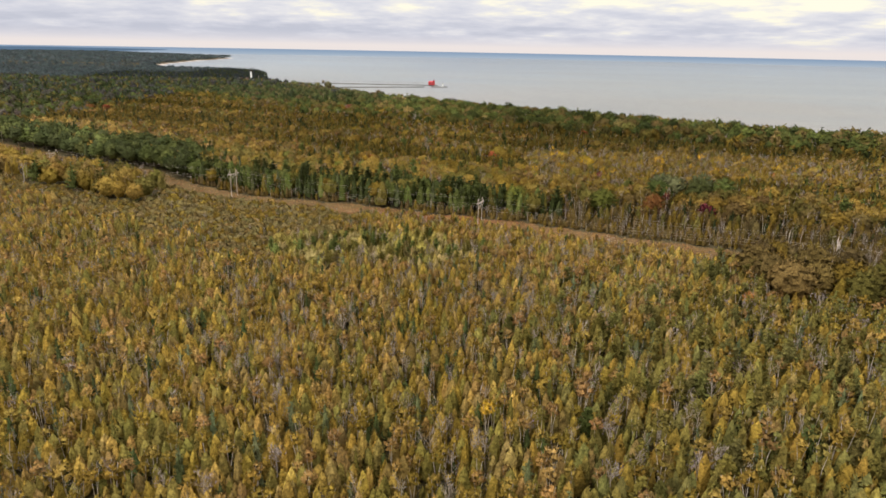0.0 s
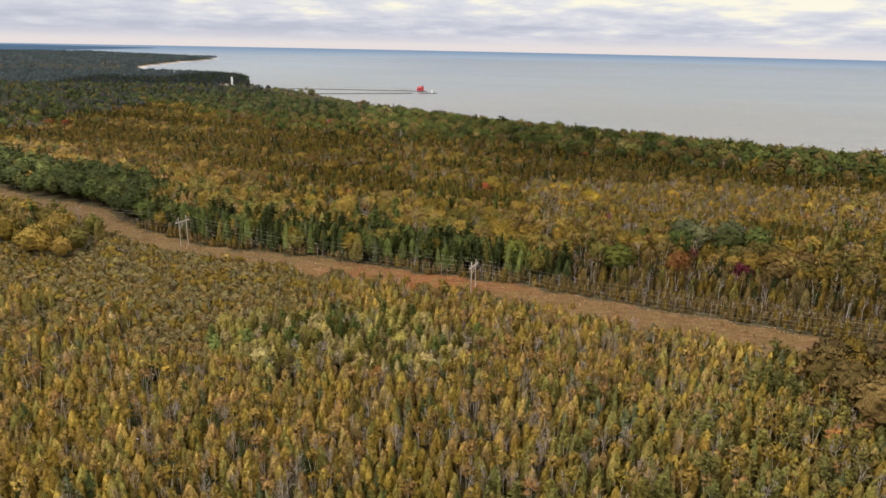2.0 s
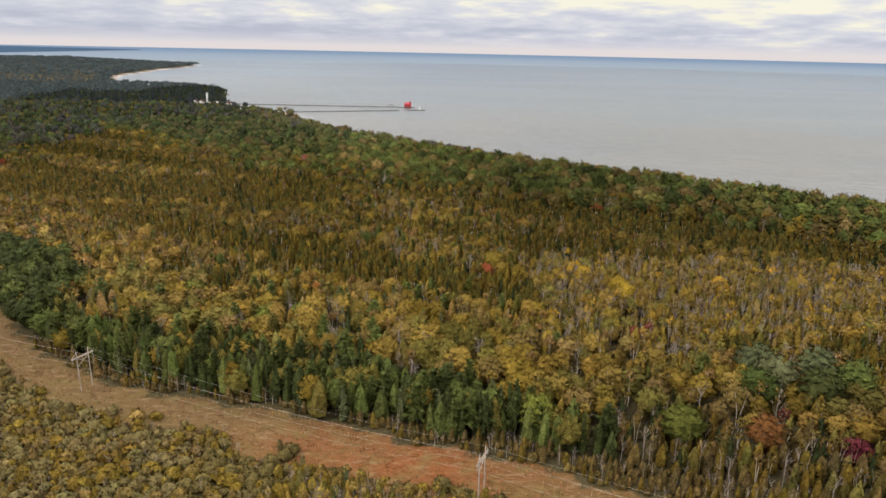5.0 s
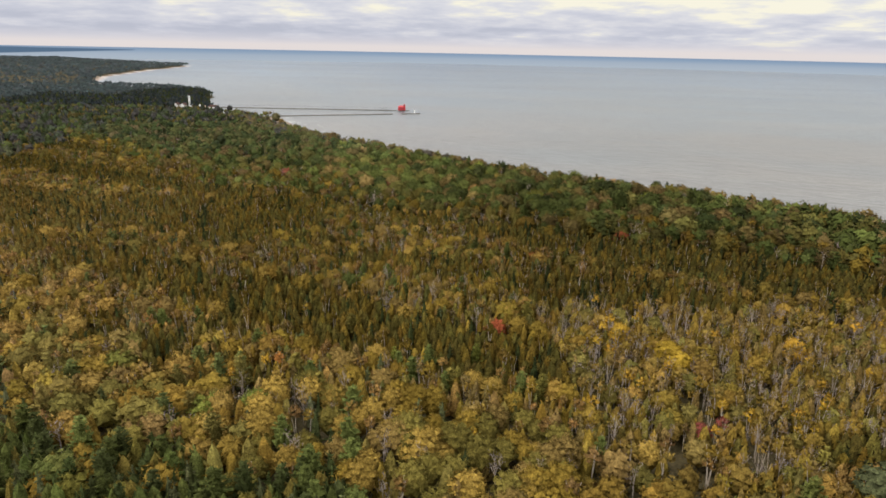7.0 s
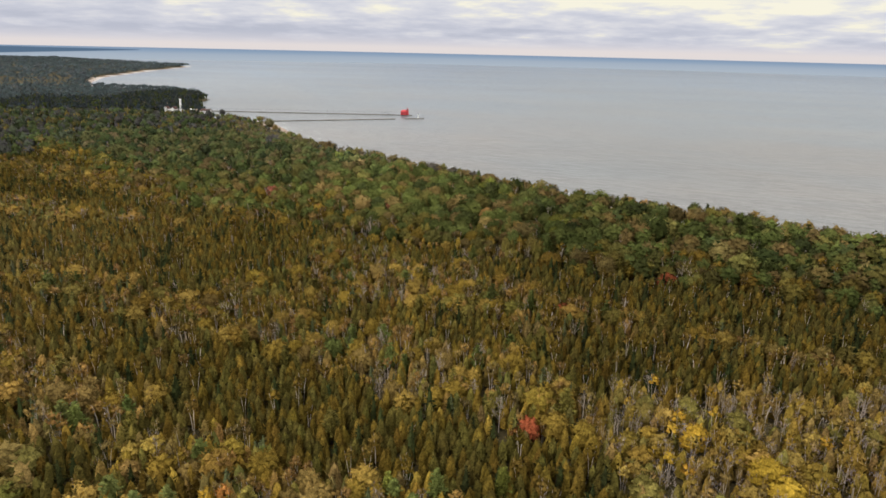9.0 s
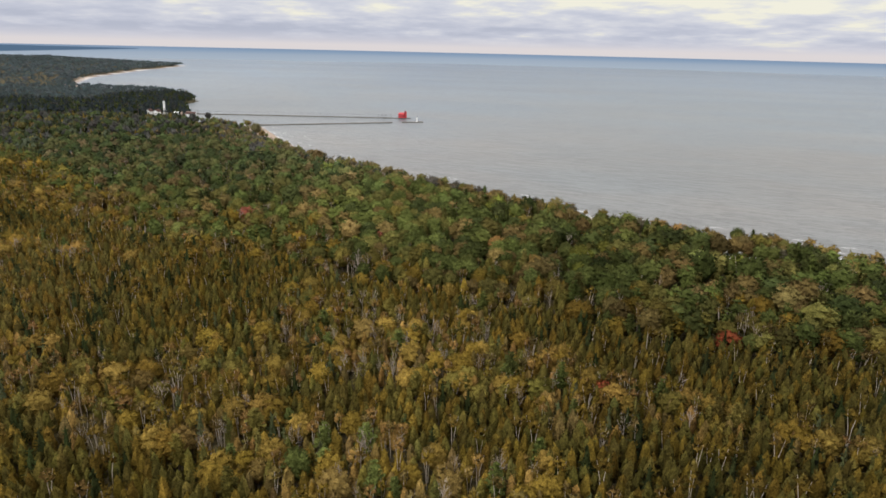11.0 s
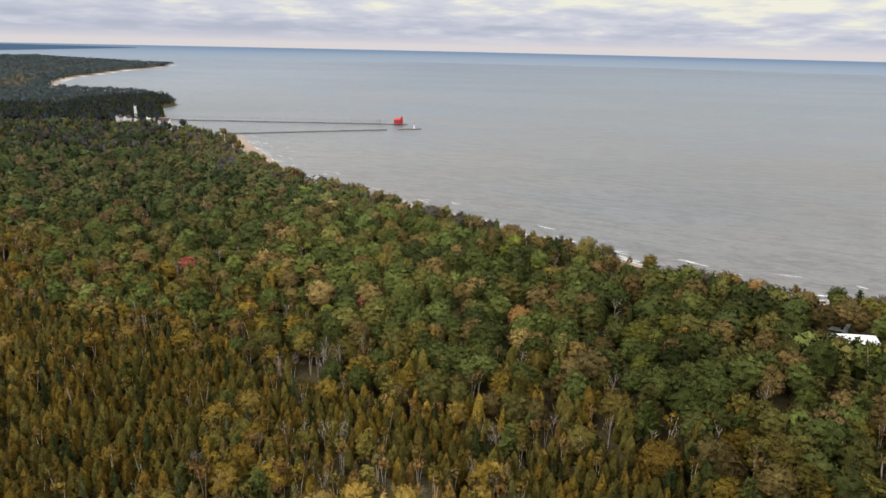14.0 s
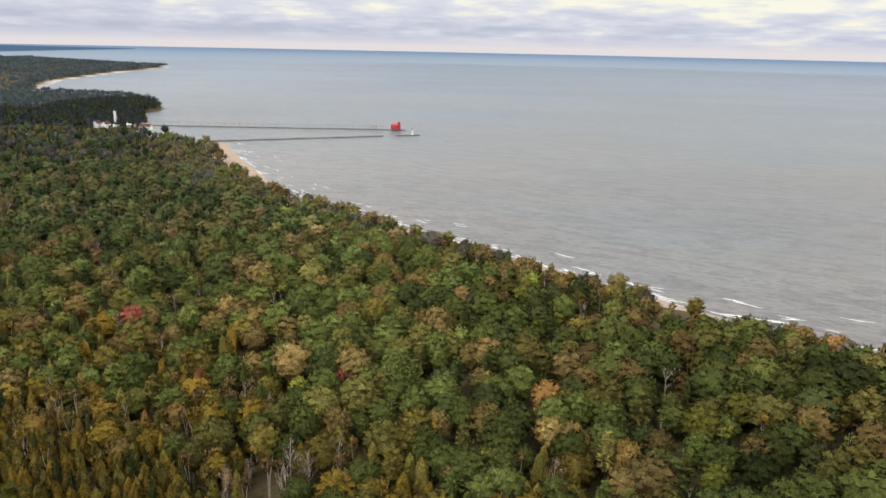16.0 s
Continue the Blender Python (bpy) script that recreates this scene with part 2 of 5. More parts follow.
FOLIAGE = foliage_material()
BARK = tinted_material("bark")
GROUND = ground_material()
WATER = water_material()
CONCRETE = plain_material("pier_concrete", (0.20, 0.185, 0.165), 0.9, 1.2)
RED = plain_material("red_painted_iron", (0.50, 0.055, 0.06), 0.55, 0.8, 0.15)
WHITE = plain_material("white_paint", (0.78, 0.77, 0.74), 0.6, 0.9, 0.08)
ROOFRED = plain_material("red_shingle", (0.085, 0.043, 0.034), 0.85, 2.0)
ROOFPALE = plain_material("pale_metal_roof", (0.66, 0.64, 0.60), 0.5, 0.6, 0.12)
STEEL = plain_material("weathered_steel", (0.27, 0.27, 0.27), 0.6, 2.0, 0.2, 0.4, 0.3)
WIRE = plain_material("aluminium_wire", (0.36, 0.31, 0.25), 0.7, 2.0, 0.1, 0.2)
POLE = plain_material("weathered_pole_wood", (0.40, 0.33, 0.27), 0.9, 2.0, 0.3)
GLASS = plain_material("dark_window_glass", (0.03, 0.035, 0.04), 0.1, 1.0, 0.1, 0.5)
FOAM = plain_material("surf_foam", (0.60, 0.59, 0.56), 0.8, 0.9, 0.2)
GRAVEL = plain_material("pale_gravel", (0.45, 0.42, 0.38), 0.95, 2.0, 0.2)

# ---- plan: shore, power line cut, woods ----
SHORE = [(3500, -900), (1500, 20), (800, 330), (500, 468), (340, 548), (282, 578), (215, 634), (164, 670), (128, 694), (94, 731), (75, 753),
         (51, 776), (24, 800), (-11, 843), (-67, 891), (-100, 951), (-143, 1044), (-193, 1166), (-246, 1195), (-420, 1204), (-700, 1190), (-700, 1244), (-420, 1245), (-324, 1246), (-306, 1290),
         (-344, 1365), (-386, 1455), (-376, 1515), (-428, 1634), (-533, 1775), (-640, 1800), (-730, 1840), (-805, 1980), (-893, 2241),
         (-921, 2462), (-960, 2746), (-972, 3016), (-1000, 3362), (-1330, 3600), (-1800, 4000), (-2400, 4700), (-3200, 5200)]
CUT_UP = [(-420, 555), (-300, 465), (-191, 385), (-153, 369), (-133, 344), (-113, 326), (-88, 310), (-56, 299), (-26, 291), (1, 279), (23, 271), (49, 259), (76, 246), (112, 229), (180, 196), (320, 130)]
CUT_LO = [(-420, 516), (-300, 424), (-215, 368), (-162, 338), (-129, 316), (-106, 301), (-76, 288), (-44, 276), (-28, 268), (-6, 258), (13, 252), (30, 243), (49, 233), (66, 223), (97, 207), (180, 170), (320, 105)]
BELT = [(-900, 1500), (-600, 1150), (-400, 930), (-251, 771), (-200, 714), (-129, 643), (-56, 612), (-3, 568), (42, 552), (78, 528), (121, 515), (171, 480), (220, 452), (330, 390), (600, 260)]


def line_y(line, x):
    a = np.array(line)
    return np.interp(x, a[:, 0], a[:, 1])


_S = np.array(SHORE, float)


def shore_gap(x, y):
    """Metres from the waterline, positive on land."""
    px, py = np.ravel(x).astype(float), np.ravel(y).astype(float)
    best = np.full(px.shape, 1e9)
    inside = np.zeros(px.shape, bool)
    ring = np.vstack([_S, [(-9000, 5200), (-9000, -9000), (3500, -9000)]])
    for i in range(len(_S) - 1):
        a, d = _S[i], _S[i + 1] - _S[i]
        u = np.clip(((px - a[0]) * d[0] + (py - a[1]) * d[1]) / (d @ d), 0, 1)
        best = np.minimum(best, np.hypot(px - a[0] - u * d[0], py - a[1] - u * d[1]))
    for i in range(len(ring)):
        a, b = ring[i], ring[(i + 1) % len(ring)]
        if a[1] != b[1]:
            cross = (a[1] > py) != (b[1] > py)
            inside ^= cross & (px < (b[0] - a[0]) * (py - a[1]) / (b[1] - a[1]) + a[0])
    return np.where(inside, best, -best).reshape(np.shape(x))


def wob(x, y, s, seed):
    """Soft noise about 0, roughly -1 to 1, with features about s metres wide."""
    r = np.random.RandomState(seed)
    out = 0
    for k in range(5):
        a, f, p = r.uniform(0, 6.28), r.uniform(0.7, 1.6) / s, r.uniform(0, 6.28)
        out = out + np.sin(6.28 * f * (x * math.cos(a) + y * math.sin(a)) + p)
    return out / 2.6


def in_cut(x, y):
    """About 1 within the cleared strip of the power line, 0 outside, soft over a few metres."""
    w = wob(x, y, 22, 5) * 2.0
    return np.clip((line_y(CUT_UP, x) + w - y) / 5 + 0.5, 0, 1) * np.clip((y - line_y(CUT_LO, x) - w) / 5 + 0.5, 0, 1)


def land_z(x, y):
    g = shore_gap(x, y)
    rise = np.clip((g + np.where(y < 1185, 4, 0)) / np.where(y < 1185, 18, 5), -0.35, 1)
    return SEA + 2.7 * rise + np.where(g > 20, 0.25 * wob(x, y, 60, 3), 0)


def steps(*runs):
    out = []
    for a, b, s in runs:
        out.extend(np.arange(a, b, s))
    return np.array(out)


gx = steps((-4600, -1200, 100), (-1200, -480, 18), (-480, 350, 6), (350, 700, 25), (700, 4600, 180))
gy = steps((-1600, 40, 120), (40, 100, 20), (100, 860, 6), (860, 1400, 10), (1400, 2200, 25), (2200, 3700, 34), (3700, 4700, 90))
GX, GY = np.meshgrid(gx, gy)
GZ = land_z(GX, GY)
far = np.hypot(GX, GY - 250) > 4650
nxg, nyg = len(gx), len(gy)
idx = np.arange(nxg * nyg).reshape(nyg, nxg)
quads = np.stack([idx[:-1, :-1], idx[:-1, 1:], idx[1:, 1:], idx[1:, :-1]], -1).reshape(-1, 4)
low = GZ.ravel()[quads].max(1) > SEA - 0.6
quads = quads[low & ~far.ravel()[quads].any(1)]
me = bpy.data.meshes.new("ground")
me.from_pydata(np.stack([GX, GY, GZ], -1).reshape(-1, 3).tolist(), [], quads.tolist())
g_at = me.attributes.new("grass", "FLOAT", "POINT")
g_at.data.foreach_set("value", in_cut(GX, GY).ravel().astype(np.float32))
s_at = me.attributes.new("sand", "FLOAT", "POINT")
gap = shore_gap(GX, GY)
sand_w = np.interp(GY, (700, 860, 930, 1000, 1150), (10, 16, 20, 21, 23)) + 6 * wob(GX, GY, 25, 14)
s_at.data.foreach_set("value", np.maximum(np.clip((sand_w - gap) / 8, 0, 1) * (GY < 1190) * ((GX > -262) | (GY < 1080)), np.maximum(2.0 * (gap < 8) * (GY > 1750), (np.hypot(GX + 322, (GY - 1318) / 1.5) < 26))).ravel().astype(np.float32))
me.polygons.foreach_set("use_smooth", [True] * len(me.polygons))
me.materials.append(GROUND)
ground = tagged(new("ground", me), "flat forest floor with a tan grassy power-line cut and sandy shore", "ground", kind="structure")

bm = bmesh.new()
ring = [0, 400, 1500, 4600]
rows = []
for r in ring[1:]:
    rows.append([bm.verts.new((r * math.cos(k * math.pi / 48), 250 + r * math.sin(k * math.pi / 48), SEA)) for k in range(96)])
mid_v = bm.verts.new((0, 250, SEA))
for k in range(96):
    bm.faces.new((mid_v, rows[0][k], rows[0][(k + 1) % 96]))
    for a, b in zip(rows, rows[1:]):
        bm.faces.new((a[k], b[k], b[(k + 1) % 96], a[(k + 1) % 96]))
me = bpy.data.meshes.new("water")
bm.to_mesh(me)
bm.free()
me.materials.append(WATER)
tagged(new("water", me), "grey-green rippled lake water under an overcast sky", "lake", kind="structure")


# ---- tree shapes: small leaf sprays over lumpy cores; each is (triangles, is_bark, which way each bit of the crown faces) ----
UP = np.array((0, 0, 1.0))
NONE = np.zeros((0, 3, 3))


def unit(v):
    return v / np.maximum(np.linalg.norm(v, axis=-1, keepdims=True), 1e-9)


def facing(tris):
    return unit(np.cross(tris[:, 1] - tris[:, 0], tris[:, 2] - tris[:, 0]))


def sprays(p, n, d, length, width):
    lat = unit(np.cross(d, n))
    w, l = np.reshape(width, (-1, 1)) / 2, np.reshape(length, (-1, 1))
    return np.stack([p - lat * w, p + lat * w, p + d * l], 1)


def limb(a, b, ra, rb, sides=3):
    a, b = np.array(a, float), np.array(b, float)
    d = unit(b - a)
    u = unit(np.cross(d, (0.3, 0.9, 0.2)))
    v = np.cross(d, u)
    ang = np.arange(sides) * 2 * math.pi / sides
    o = np.cos(ang)[:, None] * u + np.sin(ang)[:, None] * v
    A, B = a + o * ra, b + o * rb
    A2, B2 = np.roll(A, -1, 0), np.roll(B, -1, 0)
    return np.concatenate([np.stack([A, A2, B2], 1), np.stack([A, B2, B], 1)])


def lathe(profile, sides, rng, rough=0.15):
    """A lumpy closed core from (z, r) pairs, the last one a tip."""
    tris, rings = [], []
    off = rng.uniform(0, 6.28)
    for z, r in profile[:-1]:
        ang = off + np.arange(sides) * 2 * math.pi / sides
        rr = r * (1 + rough * rng.uniform(-1, 1, sides))
        rings.append(np.stack([np.cos(ang) * rr, np.sin(ang) * rr, z + 0.03 * rng.uniform(-1, 1, sides)], 1))
    for A, B in zip(rings, rings[1:]):
        A2, B2 = np.roll(A, -1, 0), np.roll(B, -1, 0)
        tris += [np.stack([A, A2, B2], 1), np.stack([A, B2, B], 1)]
    A = rings[-1]
    tris.append(np.stack([A, np.roll(A, -1, 0), np.broadcast_to(np.array((0.0, 0.0, profile[-1][0])), A.shape)], 1))
    return np.concatenate(tris)


def shape(leaves, bark):
    """leaves: pairs of triangles and facings."""
    t = np.concatenate([p for p, _ in leaves] + [bark])
    n = np.concatenate([q for _, q in leaves] + [facing(bark) if len(bark) else bark[:, 0]])
    n[:len(t) - len(bark)] += UP * 0.25
    return t, np.arange(len(t)) >= len(t) - len(bark), unit(n)


def cedar(rng, lod, wide=0.265, droop=0.0, tip=0.58):
    n, k = ((44, 0.82), (20, 1.2), (6, 2.0))[lod]
    z = 0.12 + 0.84 * rng.random(n) ** 0.8
    r = wide * ((1 - z) / 0.86) ** tip * rng.uniform(0.82, 1.16, n)
    a = rng.uniform(0, 6.28, n)
    out = np.stack([np.cos(a), np.sin(a), 0 * a], 1)
    p = out * (r * 0.86)[:, None] + UP * z[:, None]
    d = unit(out * 0.5 + UP * (0.9 - 1.5 * droop) + rng.normal(0, 0.28, (n, 3)))
    nn = unit(out + UP * 0.4 + rng.normal(0, 0.3, (n, 3)))
    slope = 0.75 if tip < 0.9 else 0.6
    leaf = sprays(p, nn, d, k * 0.15 * (1.15 - 0.6 * z) * rng.uniform(0.7, 1.3, n), k * 0.072 * (1.2 - 0.6 * z))
    way = unit(out + UP * (slope + 0.5 * z[:, None] ** 3) + rng.normal(0, 0.55, (n, 3)))
    zs = ((0.10, 0.34, 0.62, 0.84), (0.10, 0.45, 0.80), (0.10, 0.62))[lod]
    core = lathe([(q, 0.80 * wide * (0.8 if q < 0.2 else 1) * ((1 - q) / 0.86) ** tip) for q in zs] + [(0.985, 0)], (5, 5, 4)[lod], rng, 0.24)
    mid = core.mean(1)
    cw = unit(mid * (1, 1, 0)) + UP * slope + rng.normal(0, 0.3, mid.shape)
    bark = limb((0, 0, -0.03), (0, 0, 0.25), 0.018, 0.012) if lod < 1 else NONE
    return shape([(leaf, way), (core, unit(cw))], bark)


def spruce(rng, lod):
    return cedar(rng, lod, 0.17, 0.5, 1.0)


def lobe_core(c, r, rng, lod):
    q = np.array([(1, 0, 0), (0, 1, 0), (-1, 0, 0), (0, -1, 0)], float) * r
    q = q * rng.uniform(0.8, 1.1, (4, 1)) + c - (0, 0, r * 0.25)
    t, b = c + np.array((0, 0, r * 0.85)), c - np.array((0, 0, r * 0.9))
    q2 = np.roll(q, -1, 0)
    top = np.stack([q, q2, np.broadcast_to(t, q.shape)], 1)
    return np.concatenate([top, np.stack([q2, q, np.broadcast_to(b, q.shape)], 1)]) if lod == 0 else top


def lobed(rng, lod, lobes, per, k, cen, rad, lr, size=(0.105, 0.085), low=-0.5, tall=1.0):
    """A crown of leafy lobes set round an ellipsoid, each with its own core and sprays."""
    cen, rad = np.array(cen), np.array(rad)
    tris, ways = [], []
    a_off = rng.uniform(0, 6.28)
    for j in range(lobes):
        u = 1 - (1 - low) * ((j + 0.5 * rng.random()) / lobes) ** 0.9
        a = a_off + j * 2.39996 + rng.uniform(-0.3, 0.3)
        h = math.sqrt(max(0.0, 1 - u * u))
        s = np.array((h * math.cos(a), h * math.sin(a), u))
        c = cen + s * rad * rng.uniform(0.92, 1.04)
        r = lr * rng.uniform(0.75, 1.2)
        core = lobe_core(c, r * (0.72, 0.76, 0.86)[lod], rng, lod)
        tris.append(core)
        ways.append(unit(core.mean(1) - c) * 0.6 + s * 0.95)
        e = rng.normal(0, 1, (per, 3)) + s * 0.9
        e[:, 2] = np.abs(e[:, 2]) * 1.1 - 0.30
        e = unit(e)
        nn = unit(e + rng.normal(0, 0.4, (per, 3)))
        d = unit(0.8 * np.cross(e, rng.normal(0, 1, (per, 3))) + 0.7 * e + UP * 0.7)
        tris.append(sprays(c + e * (1, 1, tall) * r * rng.uniform(0.70, 1.05, (per, 1)) - d * 0.02, nn, d, k * size[0] * rng.uniform(0.7, 1.2, per), k * size[1] * rng.uniform(0.7, 1.2, per)))
        ways.append(e * 0.65 + s * 0.95 + rng.normal(0, 0.22, (per, 3)))
    return np.concatenate(tris), unit(np.concatenate(ways) + UP * 0.12)


def broadleaf(rng, lod):
    w, top = rng.uniform(0.25, 0.31), rng.uniform(0.30, 0.36)
    lobes, per, k, lr = ((32, 18, 0.62, 0.092), (20, 12, 0.85, 0.115), (12, 3, 1.35, 0.14))[lod]
    leaf = lobed(rng, lod, lobes, per, k, (0, 0, 0.56), (w - lr * 0.6, w - lr * 0.6, top), lr, (0.082, 0.046))
    core = lathe([(0.24, w * 0.4), (0.48, w * 0.80), (0.72, w * 0.62), (0.86, 0)], (7, 6, 4)[lod], rng)
    bark = [limb((0, 0, -0.03), (0.01, 0, 0.4), 0.024, 0.017, 4)] if lod < 1 else [NONE]
    if lod == 0:
        for j in range(3):
            a = rng.uniform(0, 6.28)
            bark.append(limb((0, 0, 0.3), (0.15 * math.cos(a), 0.15 * math.sin(a), 0.6), 0.012, 0.005))
    return shape([leaf, (core, unit(core.mean(1) - (0, 0, 0.5)))], np.concatenate(bark))


def birch(rng, lod):
    lobes, per, k = ((9, 11, 0.66), (6, 7, 1.0), (3, 4, 1.6))[lod]
    leaf = lobed(rng, lod, lobes, per, k, (0, 0, 0.78), (0.09, 0.09, 0.13), (0.072, 0.082, 0.10)[lod], (0.085, 0.05), -0.6, 1.2)
    bark = []
    for j in range((2, 2, 1)[lod]):
        a = j * 2.2 + rng.uniform(0, 1.5)
        o = np.array((math.cos(a), math.sin(a), 0))
        z = rng.uniform(0.40, 0.52)
        bark += [limb(o * 0.01 + (0, 0, -0.03), o * 0.04 + (0, 0, z), 0.010, 0.009), limb(o * 0.04 + (0, 0, z), o * 0.12 + (0, 0, 0.92), 0.009, 0.004)]
    return shape([leaf], np.concatenate(bark))


def bare(rng, lod):
    n = (10, 6, 4)[lod]
    g = (1.0, 1.3, 1.9)[lod]
    bark = [limb((0, 0, -0.03), (0.02, 0.01, 0.45), 0.012 * g, 0.009 * g), limb((0.02, 0.01, 0.45), (-0.01, 0.02, 0.96), 0.009 * g, 0.001)]
    tw = []
    leaf = []
    for j in range(n):
        a, z = rng.uniform(0, 6.28), rng.uniform(0.32, 0.78)
        r = 0.15 * (1.05 - z) + 0.04
        b = np.array((r * math.cos(a), r * math.sin(a), min(0.97, z + rng.uniform(0.16, 0.30))))
        bark.append(limb((0.01, 0.01, z), b, 0.005 * g, 0.001 * g))
        m = (5, 3, 2)[lod]
        d = unit(np.array((math.cos(a) * 0.5, math.sin(a) * 0.5, 1.2)) + rng.normal(0, 0.4, (m, 3)))
        f = rng.uniform(0.4, 1.0, (m, 1))
        p = b * f + np.array((0, 0, z)) * (1 - f) + rng.normal(0, 0.02, (m, 3))
        tw.append(sprays(p, unit(rng.normal(0, 1, (m, 3))), d, np.full(m, 0.11), np.full(m, 0.009 * g)))
        q = (6, 4, 2)[lod]
        pl = b + rng.normal(0, 0.045, (q, 3)) * (1, 1, 1.5)
        leaf.append(sprays(pl, unit(rng.normal(0, 1, (q, 3)) + (0, 0, 0.5)), unit(rng.normal(0, 0.6, (q, 3)) + (0, 0, 1.0)), np.full(q, 0.06 * g), np.full(q, 0.022 * g)))
    leaf = np.concatenate(leaf)
    return shape([(leaf, unit(leaf.mean(1) * (3, 3, 1)))], np.concatenate(bark + tw))


def pine(rng, lod):
    leaf, ways = [], []
    tiers, arms = ((8, 7), (6, 5), (4, 4))[lod]
    k = (1.0, 1.2, 1.5)[lod]
    for i in range(tiers):
        z = 0.30 + 0.62 * (i + rng.uniform(-0.2, 0.2)) / (tiers - 1)
        r = 0.25 * (1 - ((z - 0.26) / 0.78) ** 1.5) + 0.03
        for j in range(arms):
            a = 6.28 * (j + rng.uniform(-0.3, 0.3)) / arms + i
            ln = r * rng.uniform(0.65, 1.15)
            d = unit(np.array((math.cos(a), math.sin(a), rng.uniform(0.05, 0.35))))
            o = np.array((0, 0, z)) + d * ln * 0.55
            m = (4, 3, 2)[lod]
            dd = unit(d + rng.normal(0, 0.35, (m, 3)))
            nn = unit(UP + rng.normal(0, 0.3, (m, 3)))
            leaf.append(sprays(o - dd * ln * 0.45, nn, dd, k * ln * rng.uniform(0.9, 1.15, m), k * 0.075 * rng.uniform(0.8, 1.2, m)))
            leaf.append(sprays((o + d * ln * 0.4)[None], nn[:1], -d[None], np.array([k * ln * 0.8]), np.array([k * 0.075])))
            ways.append(np.tile(UP * 0.8 + d * 0.6, (m + 1, 1)) + rng.normal(0, 0.2, (m + 1, 3)))
    core = lathe([(0.30, 0.07), (0.6, 0.085), (0.99, 0.0)], 5, rng)
    bark = limb((0, 0, -0.03), (0, 0, 0.6), 0.016, 0.010, 4)
    return shape([(np.concatenate(leaf), unit(np.concatenate(ways))), (core, unit(core.mean(1) * (1, 1, 0.1)))], bark)


def shrub(rng, lod):
    n, k = ((44, 0.8), (30, 0.95), (10, 1.6))[lod]
    e = unit(rng.normal(0, 1, (n, 3)))
    e[:, 2] = np.abs(e[:, 2])
    p = e * (0.36, 0.36, 0.6) * rng.uniform(0.75, 1.0, (n, 1)) + (0, 0, 0.18)
    d = unit(0.7 * e + UP * 0.9 + rng.normal(0, 0.5, (n, 3)))
    leaf = sprays(p, unit(e + rng.normal(0, 0.4, (n, 3))), d, np.full(n, k * 0.24), np.full(n, k * 0.13))
    core = lathe([(0.0, 0.33), (0.32, 0.36), (0.58, 0.25), (0.80, 0.0)], 5, rng, 0.3)
    return shape([(leaf, unit(e + UP * 0.4 + rng.normal(0, 0.5, (n, 3)))), (core, unit(core.mean(1) - (0, 0, 0.2)))], limb((0, 0, -0.05), (0, 0, 0.3), 0.03, 0.02))


def clump(rng, lod):
    """Rounded crown of a far wood."""
    return shape([lobed(rng, lod, 3, 3, 1.7, (0, 0, 0.5), (0.34, 0.34, 0.22), 0.36, low=0.0)], NONE)


KINDS = dict(cedar=cedar, spruce=spruce, broadleaf=broadleaf, birch=birch, bare=bare, pine=pine, shrub=shrub, clump=clump)
SHAPES = {}
for kind_name, make in KINDS.items():
    for lod in range(3):
        for v in range(6):
            SHAPES[kind_name, lod, v] = make(np.random.RandomState(100 * lod + 7 * v + len(kind_name)), lod)

TINT = dict(
    olive=(0.250, 0.165, 0.027), gold=(0.312, 0.205, 0.043), amber=(0.31, 0.178, 0.055), brown=(0.240, 0.160, 0.046), green=(0.098, 0.112, 0.028),
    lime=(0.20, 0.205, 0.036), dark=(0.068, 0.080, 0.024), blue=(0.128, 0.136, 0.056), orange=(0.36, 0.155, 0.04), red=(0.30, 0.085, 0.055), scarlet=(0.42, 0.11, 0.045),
    fern=(0.156, 0.140, 0.036), russet=(0.196, 0.138, 0.046), crimson=(0.36, 0.07, 0.075), slate=(0.060, 0.066, 0.066), dusk=(0.118, 0.102, 0.064), grey=(0.25, 0.20, 0.165), tan=(0.315, 0.190, 0.052), moss=(0.188, 0.150, 0.033), yellow=(0.50, 0.30, 0.034), leaf=(0.129, 0.146, 0.036), haze_green=(0.046, 0.058, 0.058), sage=(0.218, 0.165, 0.056))
# brightness factor per stand: light level and haze put into the leaf colour
STAND_GAIN = dict(bog=1.08, young=0.76, mixgreen=0.99, pinepatch=1.45, belt=0.84, oldwood=0.78, beltmix=0.64, shore=0.82, far=0.66, farwood=1.3, point=0.68, stripe=0.61, swamp=1.04, outer=1.17, darkleaf=0.94, edge=1.12, golden=0.96, front=0.78, darkedge=1.0, greygold=1.10, sapling=0.56)
PALE_BARK, DARK_BARK, GREY_BARK = (0.43, 0.36, 0.28), (0.10, 0.075, 0.055), (0.32, 0.26, 0.205)

# zone: kind, share, lowest, highest, tints
ZONES = {}
ZONES["bog"] = [("cedar", 54, 4.6, 7.4, ("olive", "moss", "olive", "gold", "moss", "brown")), ("birch", 18, 6, 8.6, ("gold", "olive", "amber", "tan", "gold", "olive")),
            ("spruce", 8, 5.0, 8.4, ("blue", "moss", "dark")), ("bare", 9, 6, 8.6, ("brown", "grey", "dusk")), ("cedar", 12, 4.4, 7.0, ("brown", "tan", "gold"))]
ZONES["young"] = [("shrub", 70, 2.2, 4.2, ("sage", "sage", "olive", "sage", "brown")), ("cedar", 20, 2.4, 4.2, ("olive", "brown", "sage")), ("bare", 10, 2.5, 4.5, ("brown", "brown"))]
